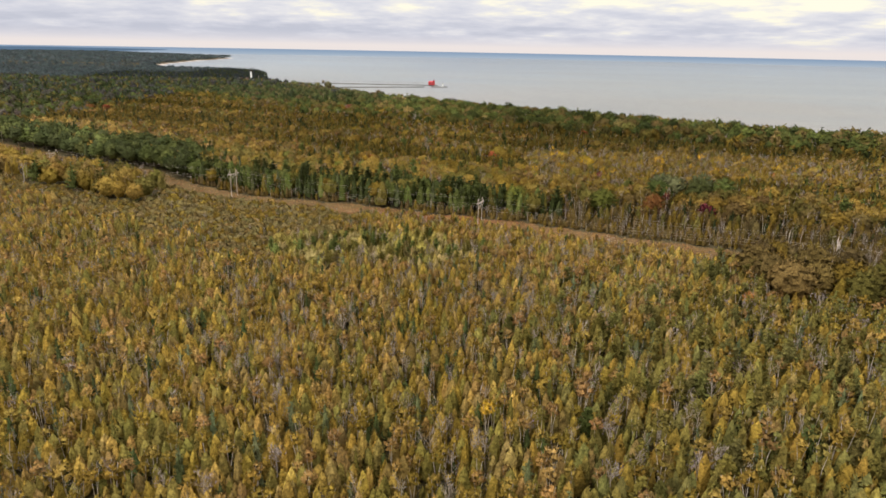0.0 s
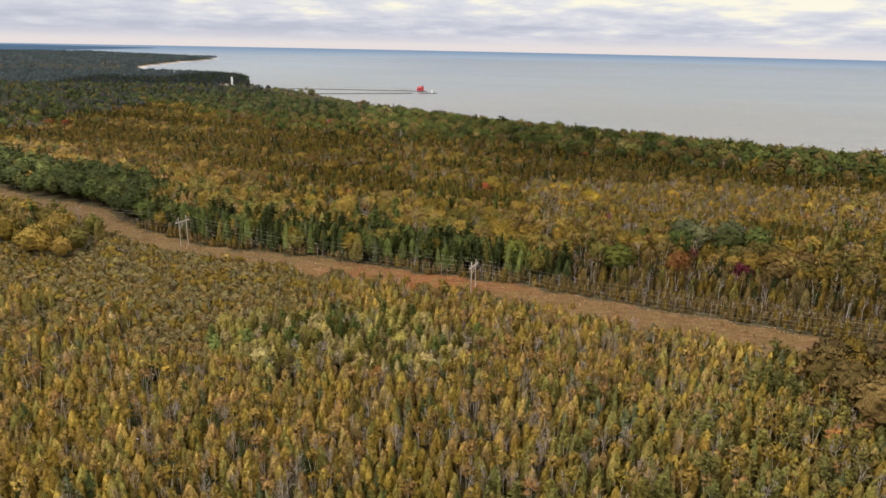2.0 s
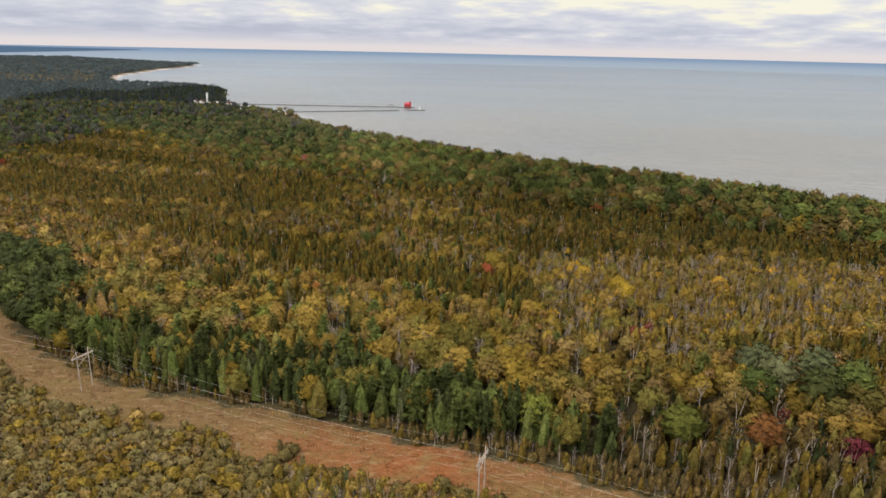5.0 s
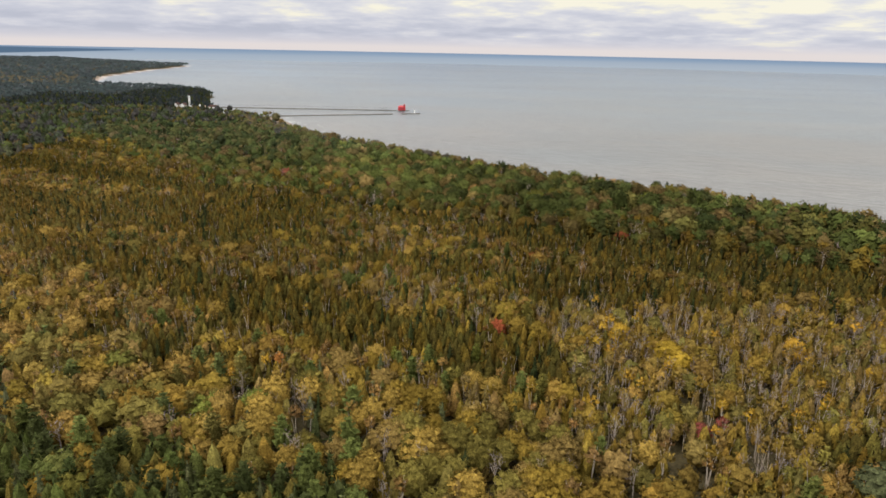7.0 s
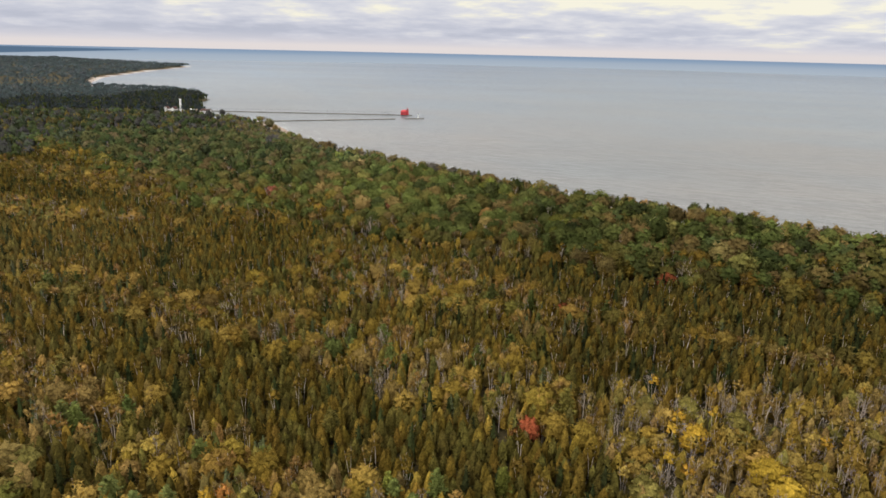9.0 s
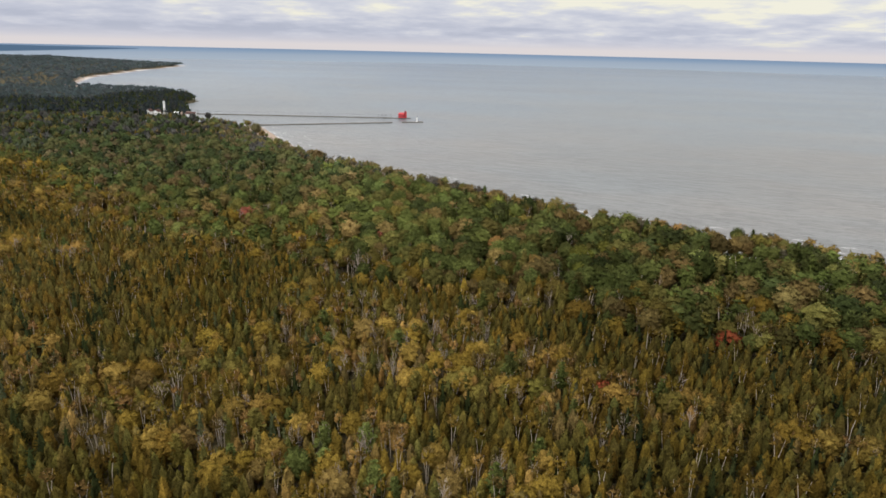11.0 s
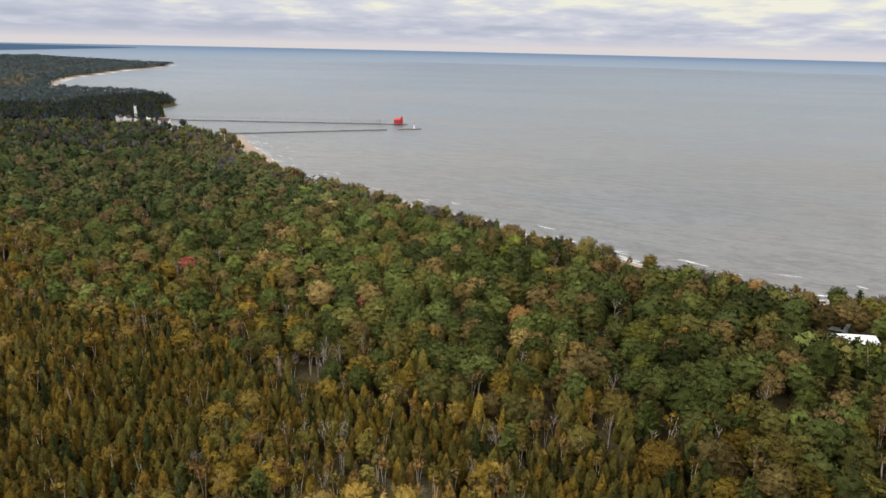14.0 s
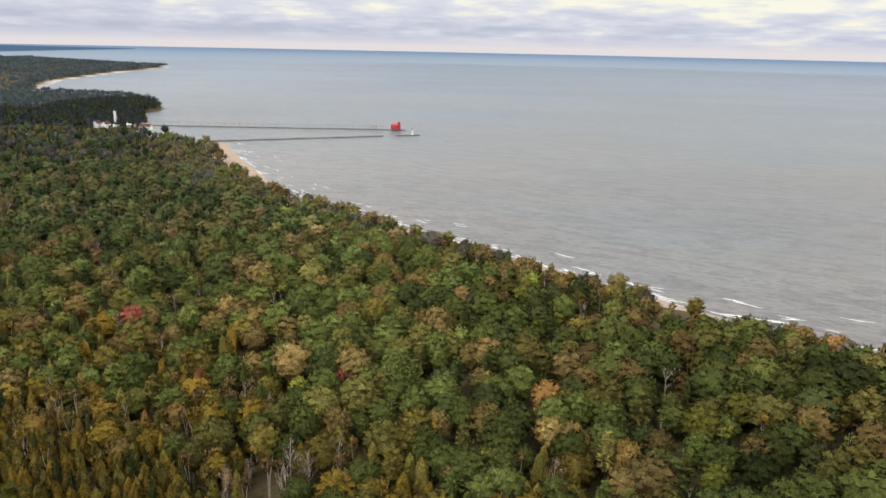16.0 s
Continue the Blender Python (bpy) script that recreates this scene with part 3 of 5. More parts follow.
ZONES["pinepatch"] = [("pine", 46, 5.5, 8, ("sage", "moss", "moss", "leaf")), ("cedar", 30, 5, 7.5, ("moss", "sage")), ("broadleaf", 8, 5, 7, ("moss", "sage")), ("bare", 8, 5, 8, ("grey",))]
ZONES["mixgreen"] = [("cedar", 48, 5.2, 7.8, ("olive", "moss", "fern", "olive", "moss", "brown")), ("spruce", 9, 6, 9.4, ("blue", "moss", "fern")), ("pine", 8, 7, 9.5, ("fern", "moss")),
                 ("birch", 13, 7, 9.6, ("gold", "olive", "amber", "moss")), ("bare", 8, 7, 9.6, ("grey", "brown"))]
ZONES["sapling"] = [("cedar", 50, 2.5, 5.2, ("brown", "olive", "russet", "brown")), ("bare", 20, 3, 6, ("brown", "grey")), ("shrub", 30, 1.8, 3.4, ("brown", "russet"))]
ZONES["darkedge"] = [("cedar", 50, 8, 12.5, ("dark", "green", "leaf", "moss", "green")), ("spruce", 24, 9, 13, ("dark", "blue", "dark")), ("pine", 16, 11, 15, ("dark", "green")), ("broadleaf", 10, 9, 12, ("moss", "olive", "leaf"))]
ZONES["darkleaf"] = [("broadleaf", 60, 10, 14, ("green", "dark", "dark", "leaf")), ("pine", 16, 12, 15, ("dark", "green")), ("cedar", 14, 9, 12, ("dark", "leaf")), ("birch", 8, 9, 12, ("gold", "olive"))]
ZONES["edge"] = [("broadleaf", 36, 9, 12.5, ("moss", "olive", "gold", "olive", "brown", "moss", "gold")), ("cedar", 30, 8, 11.5, ("olive", "brown", "moss")), ("pine", 8, 11, 14, ("leaf", "moss")),
             ("spruce", 7, 9, 12, ("blue", "dark")), ("birch", 14, 9, 12.5, ("gold", "amber", "tan")), ("bare", 6, 9, 12, ("grey",))]
ZONES["golden"] = [("broadleaf", 54, 8.5, 12, ("gold", "olive", "moss", "olive", "moss", "brown")), ("birch", 14, 9, 12, ("gold", "gold", "amber")), ("bare", 8, 8, 12, ("grey", "brown")), ("cedar", 24, 7, 10, ("olive", "moss"))]
ZONES["front"] = [("cedar", 62, 5.5, 9, ("olive", "moss", "brown", "russet", "olive")), ("bare", 20, 6, 9.5, ("grey", "brown")), ("birch", 10, 7, 10, ("brown", "gold")), ("spruce", 8, 7, 10, ("dark",))]
ZONES["greygold"] = [("bare", 27, 7, 10.5, ("grey", "grey", "brown")), ("birch", 18, 7.5, 11, ("yellow", "gold", "olive", "brown")), ("cedar", 42, 6, 9, ("olive", "brown", "moss", "olive")), ("broadleaf", 10, 7, 9.5, ("gold", "olive", "moss"))]
ZONES["swamp"] = [("cedar", 56, 6, 9, ("olive", "brown", "olive", "tan", "moss", "olive", "russet", "fern")), ("birch", 18, 7.5, 11.2, ("tan", "brown", "amber", "olive", "russet")), ("spruce", 6, 7, 11, ("fern", "blue")),
              ("bare", 5, 7.5, 11, ("brown", "grey")), ("pine", 4, 9, 12, ("moss", "leaf")), ("broadleaf", 9, 8, 11, ("olive", "gold", "brown"))]
ZONES["stripe"] = [("cedar", 88, 6.6, 9.4, ("olive", "moss", "moss", "olive", "moss")), ("spruce", 7, 8, 12, ("dark",)), ("birch", 6, 9, 12, ("olive", "gold"))]
ZONES["belt"] = [("broadleaf", 76, 10, 15.5, ("green", "leaf", "leaf", "russet", "fern", "leaf", "dark", "green", "fern", "green", "russet")), ("pine", 17, 11, 15.5, ("leaf", "fern", "green", "fern")), ("birch", 4, 10, 13, ("olive", "fern", "lime")),
             ("bare", 4, 9, 13, ("grey", "brown")), ("broadleaf", 8, 9, 13, ("moss", "russet", "lime"))]
ZONES["beltmix"] = [("broadleaf", 46, 9, 13.5, ("moss", "russet", "fern", "leaf", "green", "olive")), ("pine", 12, 11, 15, ("moss", "leaf")), ("birch", 14, 9, 13, ("russet", "brown", "olive")), ("bare", 7, 9, 13, ("grey", "brown")), ("cedar", 24, 8, 12, ("olive", "moss"))]
ZONES["oldwood"] = [("broadleaf", 62, 9, 14, ("green", "fern", "russet", "green", "dark", "fern", "leaf")), ("pine", 14, 11, 15, ("fern", "green", "dark")), ("birch", 9, 9, 12.5, ("russet", "fern")), ("bare", 5, 9, 12, ("grey",)), ("cedar", 12, 8, 11, ("dark", "fern"))]
ZONES["shore"] = [("broadleaf", 50, 7.5, 11.5, ("russet", "fern", "dusk", "moss", "leaf")), ("cedar", 20, 6, 9.5, ("dark", "leaf", "russet")), ("bare", 12, 7, 10, ("grey", "brown")), ("birch", 8, 8, 11, ("russet", "dusk")), ("pine", 8, 8, 10.5, ("leaf", "dark"))]
ZONES["far"] = [("broadleaf", 56, 9, 13, ("green", "dusk", "leaf", "dark", "dusk", "moss", "blue")), ("cedar", 18, 8, 13, ("dark", "dusk", "olive")), ("pine", 14, 10, 15, ("dark", "blue")), ("birch", 8, 9, 13, ("brown", "dusk"))]
ZONES["outer"] = [("cedar", 74, 6.5, 9.5, ("olive", "olive", "moss", "gold", "brown")), ("birch", 12, 7, 10, ("gold", "olive")), ("spruce", 12, 6, 10, ("dark", "blue")), ("bare", 6, 7, 10, ("brown", "grey"))]
# haze put into the tints of these far woods: dark and bluish
ZONES["farwood"] = [("clump", 70, 10, 15, ("haze_green", "haze_green", "haze_green", "slate", "haze_green")), ("spruce", 18, 10, 17, ("haze_green", "haze_green"))]
ZONES["point"] = [("clump", 40, 8, 11, ("haze_green", "dark", "haze_green", "slate")), ("spruce", 52, 8.5, 15, ("haze_green", "dark", "slate")), ("birch", 6, 9, 12, ("dusk", "slate"))]
ZN = list(ZONES)


def zone_of(x, y):
    g = shore_gap(x, y)
    up, lo, belt = line_y(CUT_UP, x), line_y(CUT_LO, x) + 6, line_y(BELT, x)
    w = wob(x, y, 45, 11)
    z = np.full(x.shape, ZN.index("swamp"))

    def put(mask, name):
        z[mask] = ZN.index(name)
    put(wob(x * 0.5 + y * 0.86, y * 0.15, 60, 21) + 0.3 * w > 0.2, "stripe")
    put((np.abs(x + 25) < 50) & (y > 478 + 8 * w) & (y < 512 + 8 * w), "swamp")
    put((y - up < 75 + 14 * w) & (x < 70), "edge")
    put((y - up < 26 + 9 * w) & (x < 60 + 8 * w), "darkedge")
    put((y - up < 42 + 9 * w) & (x < -122 + 6 * w), "darkleaf")
    put((y - up < 62 + 20 * w) & (y - up > 24 + 7 * w) & (x >= 20), "golden")
    put((y - up < 38 + 5 * w) & (x >= 58 + 8 * w), "front")
    put((x > 48) & (x < 230) & (y > 325 + 10 * w) & (y < 425 + 12 * w) & (y - up > 60), "greygold")
    put((y - up < np.interp(x, (-20, 25, 110), (3.5, 9, 19)) + 3 * w) & (x > -125) & (x < 140), "sapling")
    put((x > 48 + 14 * w) & (y > 418 + 8 * w) & (wob(x * 0.5 + y * 0.86, y * 0.15, 60, 21) + 0.3 * w > -0.9), "stripe")
    put((x < -45) & (y > 528 + 8 * w) & (y < 600), "stripe")
    put((y > belt + 8 * w), "belt")
    put((y > belt + 8 * w) & (y < belt + np.interp(x, (-90, -30), (85, 30)) + 14 * w), "beltmix")
    put((y > belt + 30 + 14 * w) & (x < -62 + 14 * w), "oldwood")
    put((g < 36 + 6 * w) & (y > 400), "shore")
    put((y < lo), "bog")
    put((y < lo) & (x > 22 + 10 * w) & (y > 70) & (y < 175 + 14 * w), "mixgreen")
    put((y < lo) & (x > 80 + 14 * w) & (y > 150), "mixgreen")
    put((y < lo) & (y > lo - 78 + 16 * w) & (x < -26 + 8 * w), "young")
    put((y < lo) & (y > lo - 9 + 3 * w), "young")
    put((y < lo - 5) & (y > lo - 38 + 5 * w) & (x < -126), "edge")
    put((y < lo - 4) & (y > lo - 36 + 5 * w) & (x > 97 + 4 * w), "golden")
    put((np.hypot((x + 18) / 34, (y - 215) / 19) < 1 + 0.25 * w) & (y < lo - 4), "pinepatch")
    put((x < -330 + 20 * w) & (y > 560), "far")
    put((y > 980), "far")
    put((g < 62 + 8 * w) & (y > 900) & (y < 1195) & (x > -262), "shore")
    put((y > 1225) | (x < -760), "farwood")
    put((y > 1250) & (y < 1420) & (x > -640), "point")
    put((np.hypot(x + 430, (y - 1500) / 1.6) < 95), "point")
    return z, g


def scatter(x0, x1, y0, y1, step, rng):
    ax, ay = np.arange(x0, x1, step), np.arange(y0, y1, step * 0.87)
    X, Y = np.meshgrid(ax, ay)
    X = X + (np.arange(len(ay)) % 2)[:, None] * step / 2
    X = X + rng.uniform(-0.36, 0.36, X.shape) * step
    Y = Y + rng.uniform(-0.36, 0.36, Y.shape) * step
    return X.ravel(), Y.ravel()


SPACING = dict(bog=2.2, oldwood=7.4, young=2.2, pinepatch=2.8, mixgreen=2.5, sapling=1.9, front=3.0, coast=12.5, outer=8.0, darkedge=3.1, darkleaf=5.2, edge=5.1, golden=5.2, greygold=3.2, swamp=3.3, stripe=3.2, belt=7.7, beltmix=5.3, shore=4.8, far=9.4, farwood=20.5, point=6.2)
CLEAR = [(158, 611, 10), (154, 603, 7), (144, 612, 5), (161, 636, 6), (111, 679, 11), (119, 686, 9), (-354, 1261, 11), (-340, 1262, 6), (-349, 1284, 5), (-350, 1273, 7), (-302, 1256, 8), (-328, 1273, 5), (-356, 1250, 9), (-344, 1250, 9), (-350, 1240, 9), (-300, 1244, 8), (-318, 1305, 15), (-316, 1330, 14), (-418, 1282, 7), (-412, 1268, 6), (-440, 1304, 8), (-445, 1288, 7)]  # yards round the buildings, and gaps opened to the camera's view
rng = np.random.RandomState(4)
trees = []  # x, y, zone
for name, step in SPACING.items():
    if name in ("farwood", "point", "coast"):
        X, Y = scatter(-3600, 300, 800, 4560, step, rng)
        keep = (np.hypot(X, Y - 250) < 4500) & (X > -260 - 0.72 * Y) & (X < 400)
        if name == "point":
            keep &= (X > -660) & (X < -300) & (Y < 1800) & (Y > 1240)
    elif name == "far":
        X, Y = scatter(-1000, 10, 520, 1430, step, rng)
        keep = X > -60 - 0.72 * Y
    elif name == "outer":
        X, Y = scatter(-420, 420, -90, 540, step, rng)
        keep = (np.abs(X) >= 26 + 0.70 * Y) | (Y < 74)
    else:
        X, Y = scatter(-420, 420, 74, 1195 if name == "shore" else 1000, step, rng)
        keep = np.abs(X) < 26 + 0.70 * Y
    X, Y = X[keep], Y[keep]
    z, g = zone_of(X, Y)
    own = name if name != "coast" else "farwood"
    dune = np.interp(Y, (760, 860, 930, 1000, 1054, 1150, 1220), (19, 13, 14, 20, 23, 25, 0))
    dune = np.where((X < -258) & (Y > 1080), 3, dune)
    dune = np.where(Y > 1750, 7, dune)
    dune = np.where((g > 12) & (rng.random(len(X)) < 0.14), 3, dune)
    keep = ((z == ZN.index(own)) | (name == "outer")) & ((name != "coast") | (Y < 1750) | (g < 40)) & (g > dune + 4 * wob(X, Y, 18, 9)) & (in_cut(X, Y) < 0.25 + (0.9 * (rng.random(len(X)) < 0.22) if name == "young" else 0)) & (rng.random(len(X)) > 0.06)
    keep &= (own != "farwood") | (Y < 2000) | (rng.random(len(X)) < 0.62)
    for cx, cy, r in CLEAR:
        keep &= np.hypot(X - cx, Y - cy) > r
    trees.append((X[keep], Y[keep], np.full(keep.sum(), ZN.index(own))))
TX, TY, TZONE = (np.concatenate(c) for c in zip(*trees))
N = len(TX)
KN = list(KINDS)
TNAMES = list(TINT)
TK, TH, TT = np.zeros(N, int), np.zeros(N), np.zeros(N, int)
for zi, name in enumerate(ZN):
    rows_z = ZONES[name]
    m = np.where(TZONE == zi)[0]
    share = np.array([r[1] for r in rows_z], float)
    pick = rng.choice(len(rows_z), len(m), p=share / share.sum())
    for i, (kind_name, _, h0, h1, tints) in enumerate(rows_z):
        q = m[pick == i]
        TK[q], TH[q] = KN.index(kind_name), rng.uniform(h0, h1, len(q))
        TT[q] = rng.choice([TNAMES.index(t) for t in tints], len(q))
TH[(TZONE == ZN.index("farwood")) & (TY < 2000)] *= 0.72  # lower trees, sized so the bay behind shows from the camera
ahead = (158.5 - TX) * 0.52 + (613 - TY) * 0.855
beside = np.abs((158.5 - TX) * 0.855 - (613 - TY) * 0.52)
lot = (ahead > 0) & (ahead < 48) & (beside < 15)
TH[lot] = 5.4 + 0.30 * ahead[lot]  # trees before the shore house, heights graded to the camera's sight line
tall_edge = (TZONE == ZN.index("golden")) & (TY < line_y(CUT_LO, TX) + 4)
TH[tall_edge] *= 1.3  # a tall stand closes the cut off
TT[tall_edge] = rng.choice([TNAMES.index("brown"), TNAMES.index("olive"), TNAMES.index("russet"), TNAMES.index("moss")], tall_edge.sum())
low_bank = (TY > 990) & (TY < 1215) & (TX > -275) & (shore_gap(TX, TY) < 95)
TH[low_bank] *= rng.uniform(0.4, 0.85, low_bank.sum())  # low growth on the dunes by the canal
# towards the lake the cedars stay greener
late = np.isin(TZONE, [ZN.index("swamp"), ZN.index("stripe")]) & (TY > 468) & (TT == TNAMES.index("brown")) & (rng.random(N) < 0.8)
TT[late] = TNAMES.index("moss")
# browner, half-bare crowns along the lake
fringe = np.isin(TZONE, [ZN.index("belt"), ZN.index("shore"), ZN.index("beltmix")]) & (shore_gap(TX, TY) < 34) & (TY < 980) & (rng.random(N) < np.interp(TY, (740, 860), (0.55, 0.25)))
TT[fringe] = rng.choice([TNAMES.index(n_) for n_ in ("russet", "brown", "dusk", "russet", "sage")], fringe.sum())
# a few scattered amber and orange crowns
spark = (rng.random(N) < 0.0016) & (TY < 560) & np.isin(TK, [KN.index("broadleaf"), KN.index("birch")])
TT[spark] = rng.choice([TNAMES.index("amber"), TNAMES.index("orange"), TNAMES.index("orange")], spark.sum())
# trees that stand out by colour or form: x, y, height, kind, tint
BOG_TREES = [(-9, 194, 6.5, "birch", "orange"), (-32, 106, 9, "birch", "gold"), (63, 102, 9, "pine", "leaf"), (27, 107, 9, "pine", "green"), (94, 144, 11, "birch", "gold"),
             (10, 109, 8.5, "birch", "yellow")]
EDGE_TREES = [(105, 264, 10.5, "birch", "crimson"), (107, 266, 9.5, "broadleaf", "crimson"), (88, 272, 12, "broadleaf", "orange"), (94, 276, 12, "birch", "red"), (68, 275, 14, "broadleaf", "lime"), (33, 281, 13, "broadleaf", "lime"),
              (96, 294, 14.5, "broadleaf", "green"), (105, 301, 15, "broadleaf", "blue"), (113, 292, 15, "broadleaf", "green"), (103, 309, 15, "broadleaf", "blue"), (119, 305, 15, "broadleaf", "blue"),
              (126, 297, 14.5, "broadleaf", "green")]
SWAMP_TREES = [(-306, 635, 12, "broadleaf", "scarlet"), (-323, 640, 12, "broadleaf", "orange"), (75, 337, 7.5, "broadleaf", "red"), (31, 400, 9.5, "broadleaf", "scarlet"), (27, 396, 9, "birch", "orange"), (22, 377, 11, "pine", "lime"), (-3, 377, 10, "pine", "lime"), (-36, 437, 11.5, "pine", "moss"), (71, 395, 10.5, "broadleaf", "yellow"), (78, 393, 10.5, "broadleaf", "gold"), (82, 380, 11, "broadleaf", "yellow"),
               (83, 373, 10.5, "broadleaf", "yellow"), (88, 366, 11, "broadleaf", "gold"), (123, 381, 11, "broadleaf", "yellow"), (144, 425, 10.5, "broadleaf", "gold"), (80, 337, 9, "birch", "red"),
               (-40, 371, 10, "birch", "yellow"), (-48, 364, 10, "birch", "yellow"), (-82, 370, 12, "broadleaf", "lime"), (-74, 438, 10.5, "birch", "amber"), (-65, 434, 10.5, "birch", "amber"),
               (-50, 346, 11.5, "broadleaf", "lime"), (-38, 348, 11.5, "broadleaf", "lime"), (-23, 445, 11, "broadleaf", "leaf"), (-18, 400, 11.5, "pine", "moss"), (57, 482, 9, "broadleaf", "scarlet"),
               (17, 331, 10, "birch", "yellow")]
BELT_TREES = [(42, 620, 13, "broadleaf", "amber"), (55, 593, 12, "broadleaf", "brown"), (-10, 588, 11.5, "birch", "amber"), (107, 514, 10, "broadleaf", "scarlet"), (-53, 628, 11.5, "birch", "red"),
              (-14, 628, 11.5, "birch", "red"), (-74, 576, 13.5, "pine", "lime"), (-21, 589, 13.5, "bare", "grey"), (-17, 587, 12, "bare", "grey")]
SHORE_TREES = [(-89, 674, 12, "broadleaf", "red"), (100, 684, 10.5, "birch", "brown"), (105, 672, 11, "broadleaf", "brown"), (120, 667, 11.5, "broadleaf", "brown"), (112, 670, 10.5, "bare", "grey"),
               (128, 662, 11.5, "cedar", "dark"), (136, 661, 11.5, "broadleaf", "brown"), (144, 655, 11, "broadleaf", "amber"), (-9, 797, 11, "broadleaf", "dark"), (48, 745, 11.5, "cedar", "dark"),
               (-78, 874, 14, "broadleaf", "brown"), (-181, 1072, 16, "birch", "tan"), (-172, 1062, 15, "broadleaf", "sage"), (-177, 1068, 15, "bare", "grey"), (-160, 1036, 10, "broadleaf", "tan"), (-78, 872, 15, "birch", "tan"), (-72, 868, 13, "birch", "sage"), (-275, 1236, 12, "broadleaf", "dusk"), (170, 644, 12, "broadleaf", "dark"), (176, 640, 12, "pine", "dark"), (152, 650, 10, "spruce", "dark"), (78, 688, 13.5, "spruce", "dark")]
for sx_, sy_, sh_, sk_, st_ in BOG_TREES + EDGE_TREES + SWAMP_TREES + BELT_TREES + SHORE_TREES:
    i_ = int(np.argmin(np.hypot(TX - sx_, TY - sy_)))
    TX[i_], TY[i_], TH[i_], TK[i_], TT[i_] = sx_, sy_, sh_, KN.index(sk_), TNAMES.index(st_)
BIG = [(68, 275), (33, 281), (96, 294), (105, 301), (113, 292), (103, 309), (119, 305), (126, 297), (71, 395), (82, 380), (83, 373), (88, 366), (123, 381), (144, 425), (-82, 370)]
TD = np.maximum(np.maximum(130, np.abs(TX) / 0.62), TY - 470)
TLOD = np.digitize(TD, (150, 310))
TLOD[(TK == KN.index("broadleaf")) & ~np.isin(TZONE, [ZN.index("belt"), ZN.index("beltmix"), ZN.index("oldwood"), ZN.index("shore")]) & (TLOD == 0)] = 1
TLOD[(TK == KN.index("cedar")) & (np.abs(TX) > 28) & (TLOD == 0)] = 1
TLOD[np.isin(TK, [KN.index("birch"), KN.index("bare")]) & (np.abs(TX) > 50) & (TLOD == 0)] = 1
TLOD[TZONE == ZN.index("outer")] = 2
TLOD[tall_edge & (TX > 60) & (TX < 200)] = 0
TLOD[np.isin(TZONE, [ZN.index("young"), ZN.index("sapling")]) & (TLOD == 0)] = 1
TROT = rng.uniform(0, 6.28, N)
TWID = rng.uniform(0.85, 1.2, N) * np.where(TK == KN.index("broadleaf"), 1.3, 1.0) * 1.0
TWID[TZONE == ZN.index("outer")] *= 2.3
TWID[(TZONE == ZN.index("farwood")) & (TY > 2000)] *= 1.3
for row_ in BOG_TREES + EDGE_TREES + SWAMP_TREES + BELT_TREES + SHORE_TREES:
    TLOD[int(np.argmin(np.hypot(TX - row_[0], TY - row_[1])))] = 0
for bx_, by_ in BIG:
    TWID[int(np.argmin(np.hypot(TX - bx_, TY - by_)))] = 1.38
TWID[np.isin(TZONE, [ZN.index("young")])] *= 1.55
TV = rng.randint(0, 6, N)
TCOL = np.array([TINT[t] for t in TNAMES])[TT] * np.exp(rng.normal(0, 1, (N, 1)) * np.where(np.isin(TZONE, [ZN.index("young"), ZN.index("sapling")]), 0.10, np.where(TZONE == ZN.index("belt"), 0.25, 0.15))[:, None]) * rng.uniform(0.95, 1.05, (N, 3))
TREE_GAIN = np.array([STAND_GAIN.get(n_, 0.92) for n_ in ZN])[TZONE]
TCOL = TCOL * TREE_GAIN[:, None]
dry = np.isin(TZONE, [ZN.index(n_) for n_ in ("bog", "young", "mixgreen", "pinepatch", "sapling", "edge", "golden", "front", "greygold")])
TCOL[dry] *= (1.0, 1.0, 1.12)  # a little more blue in the leaves on either side of the cut
west_haze = np.clip((-70 - TX) / 110, 0, 1) * np.clip((680 - TY) / 80, 0, 1) * (TY > line_y(CUT_UP, TX)) * (TZONE != ZN.index("darkedge"))
TCOL *= 1 + west_haze[:, None] * (0.34, 0.30, 0.55)  # haze put into the western stands' colour: paler and bluer
# edge stands: colour darkened towards the east
edge_stands = np.isin(TZONE, [ZN.index("golden"), ZN.index("edge"), ZN.index("front")])
TCOL[edge_stands] *= np.interp(TX[edge_stands], (40, 100), (1.0, 0.82))[:, None]
inland = np.isin(TZONE, [ZN.index("belt"), ZN.index("beltmix")])
TCOL[inland] *= np.interp(TX[inland], (10, 70), (1.04, 0.74))[:, None]
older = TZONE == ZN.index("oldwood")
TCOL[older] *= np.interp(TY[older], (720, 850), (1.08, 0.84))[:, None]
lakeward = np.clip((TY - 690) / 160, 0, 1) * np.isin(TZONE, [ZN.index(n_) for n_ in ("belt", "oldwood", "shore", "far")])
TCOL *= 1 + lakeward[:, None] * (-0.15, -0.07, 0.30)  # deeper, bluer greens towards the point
# cedar stripes in the east: colour darkened by one factor
east_stripe = (TZONE == ZN.index("stripe")) & (TX > 48) & (TY > 412)
TCOL[east_stripe] *= 0.84
in_swamp = np.isin(TZONE, [ZN.index("swamp")])
TCOL[in_swamp] *= np.interp(TY[in_swamp], (380, 410, 480), (1.14, 1.06, 0.80))[:, None] * np.where(TY[in_swamp] > 400, np.interp(TX[in_swamp], (30, 80), (1.0, 0.80)), 1.0)[:, None]  # haze lift put into the colour near the cut, darker towards the lake
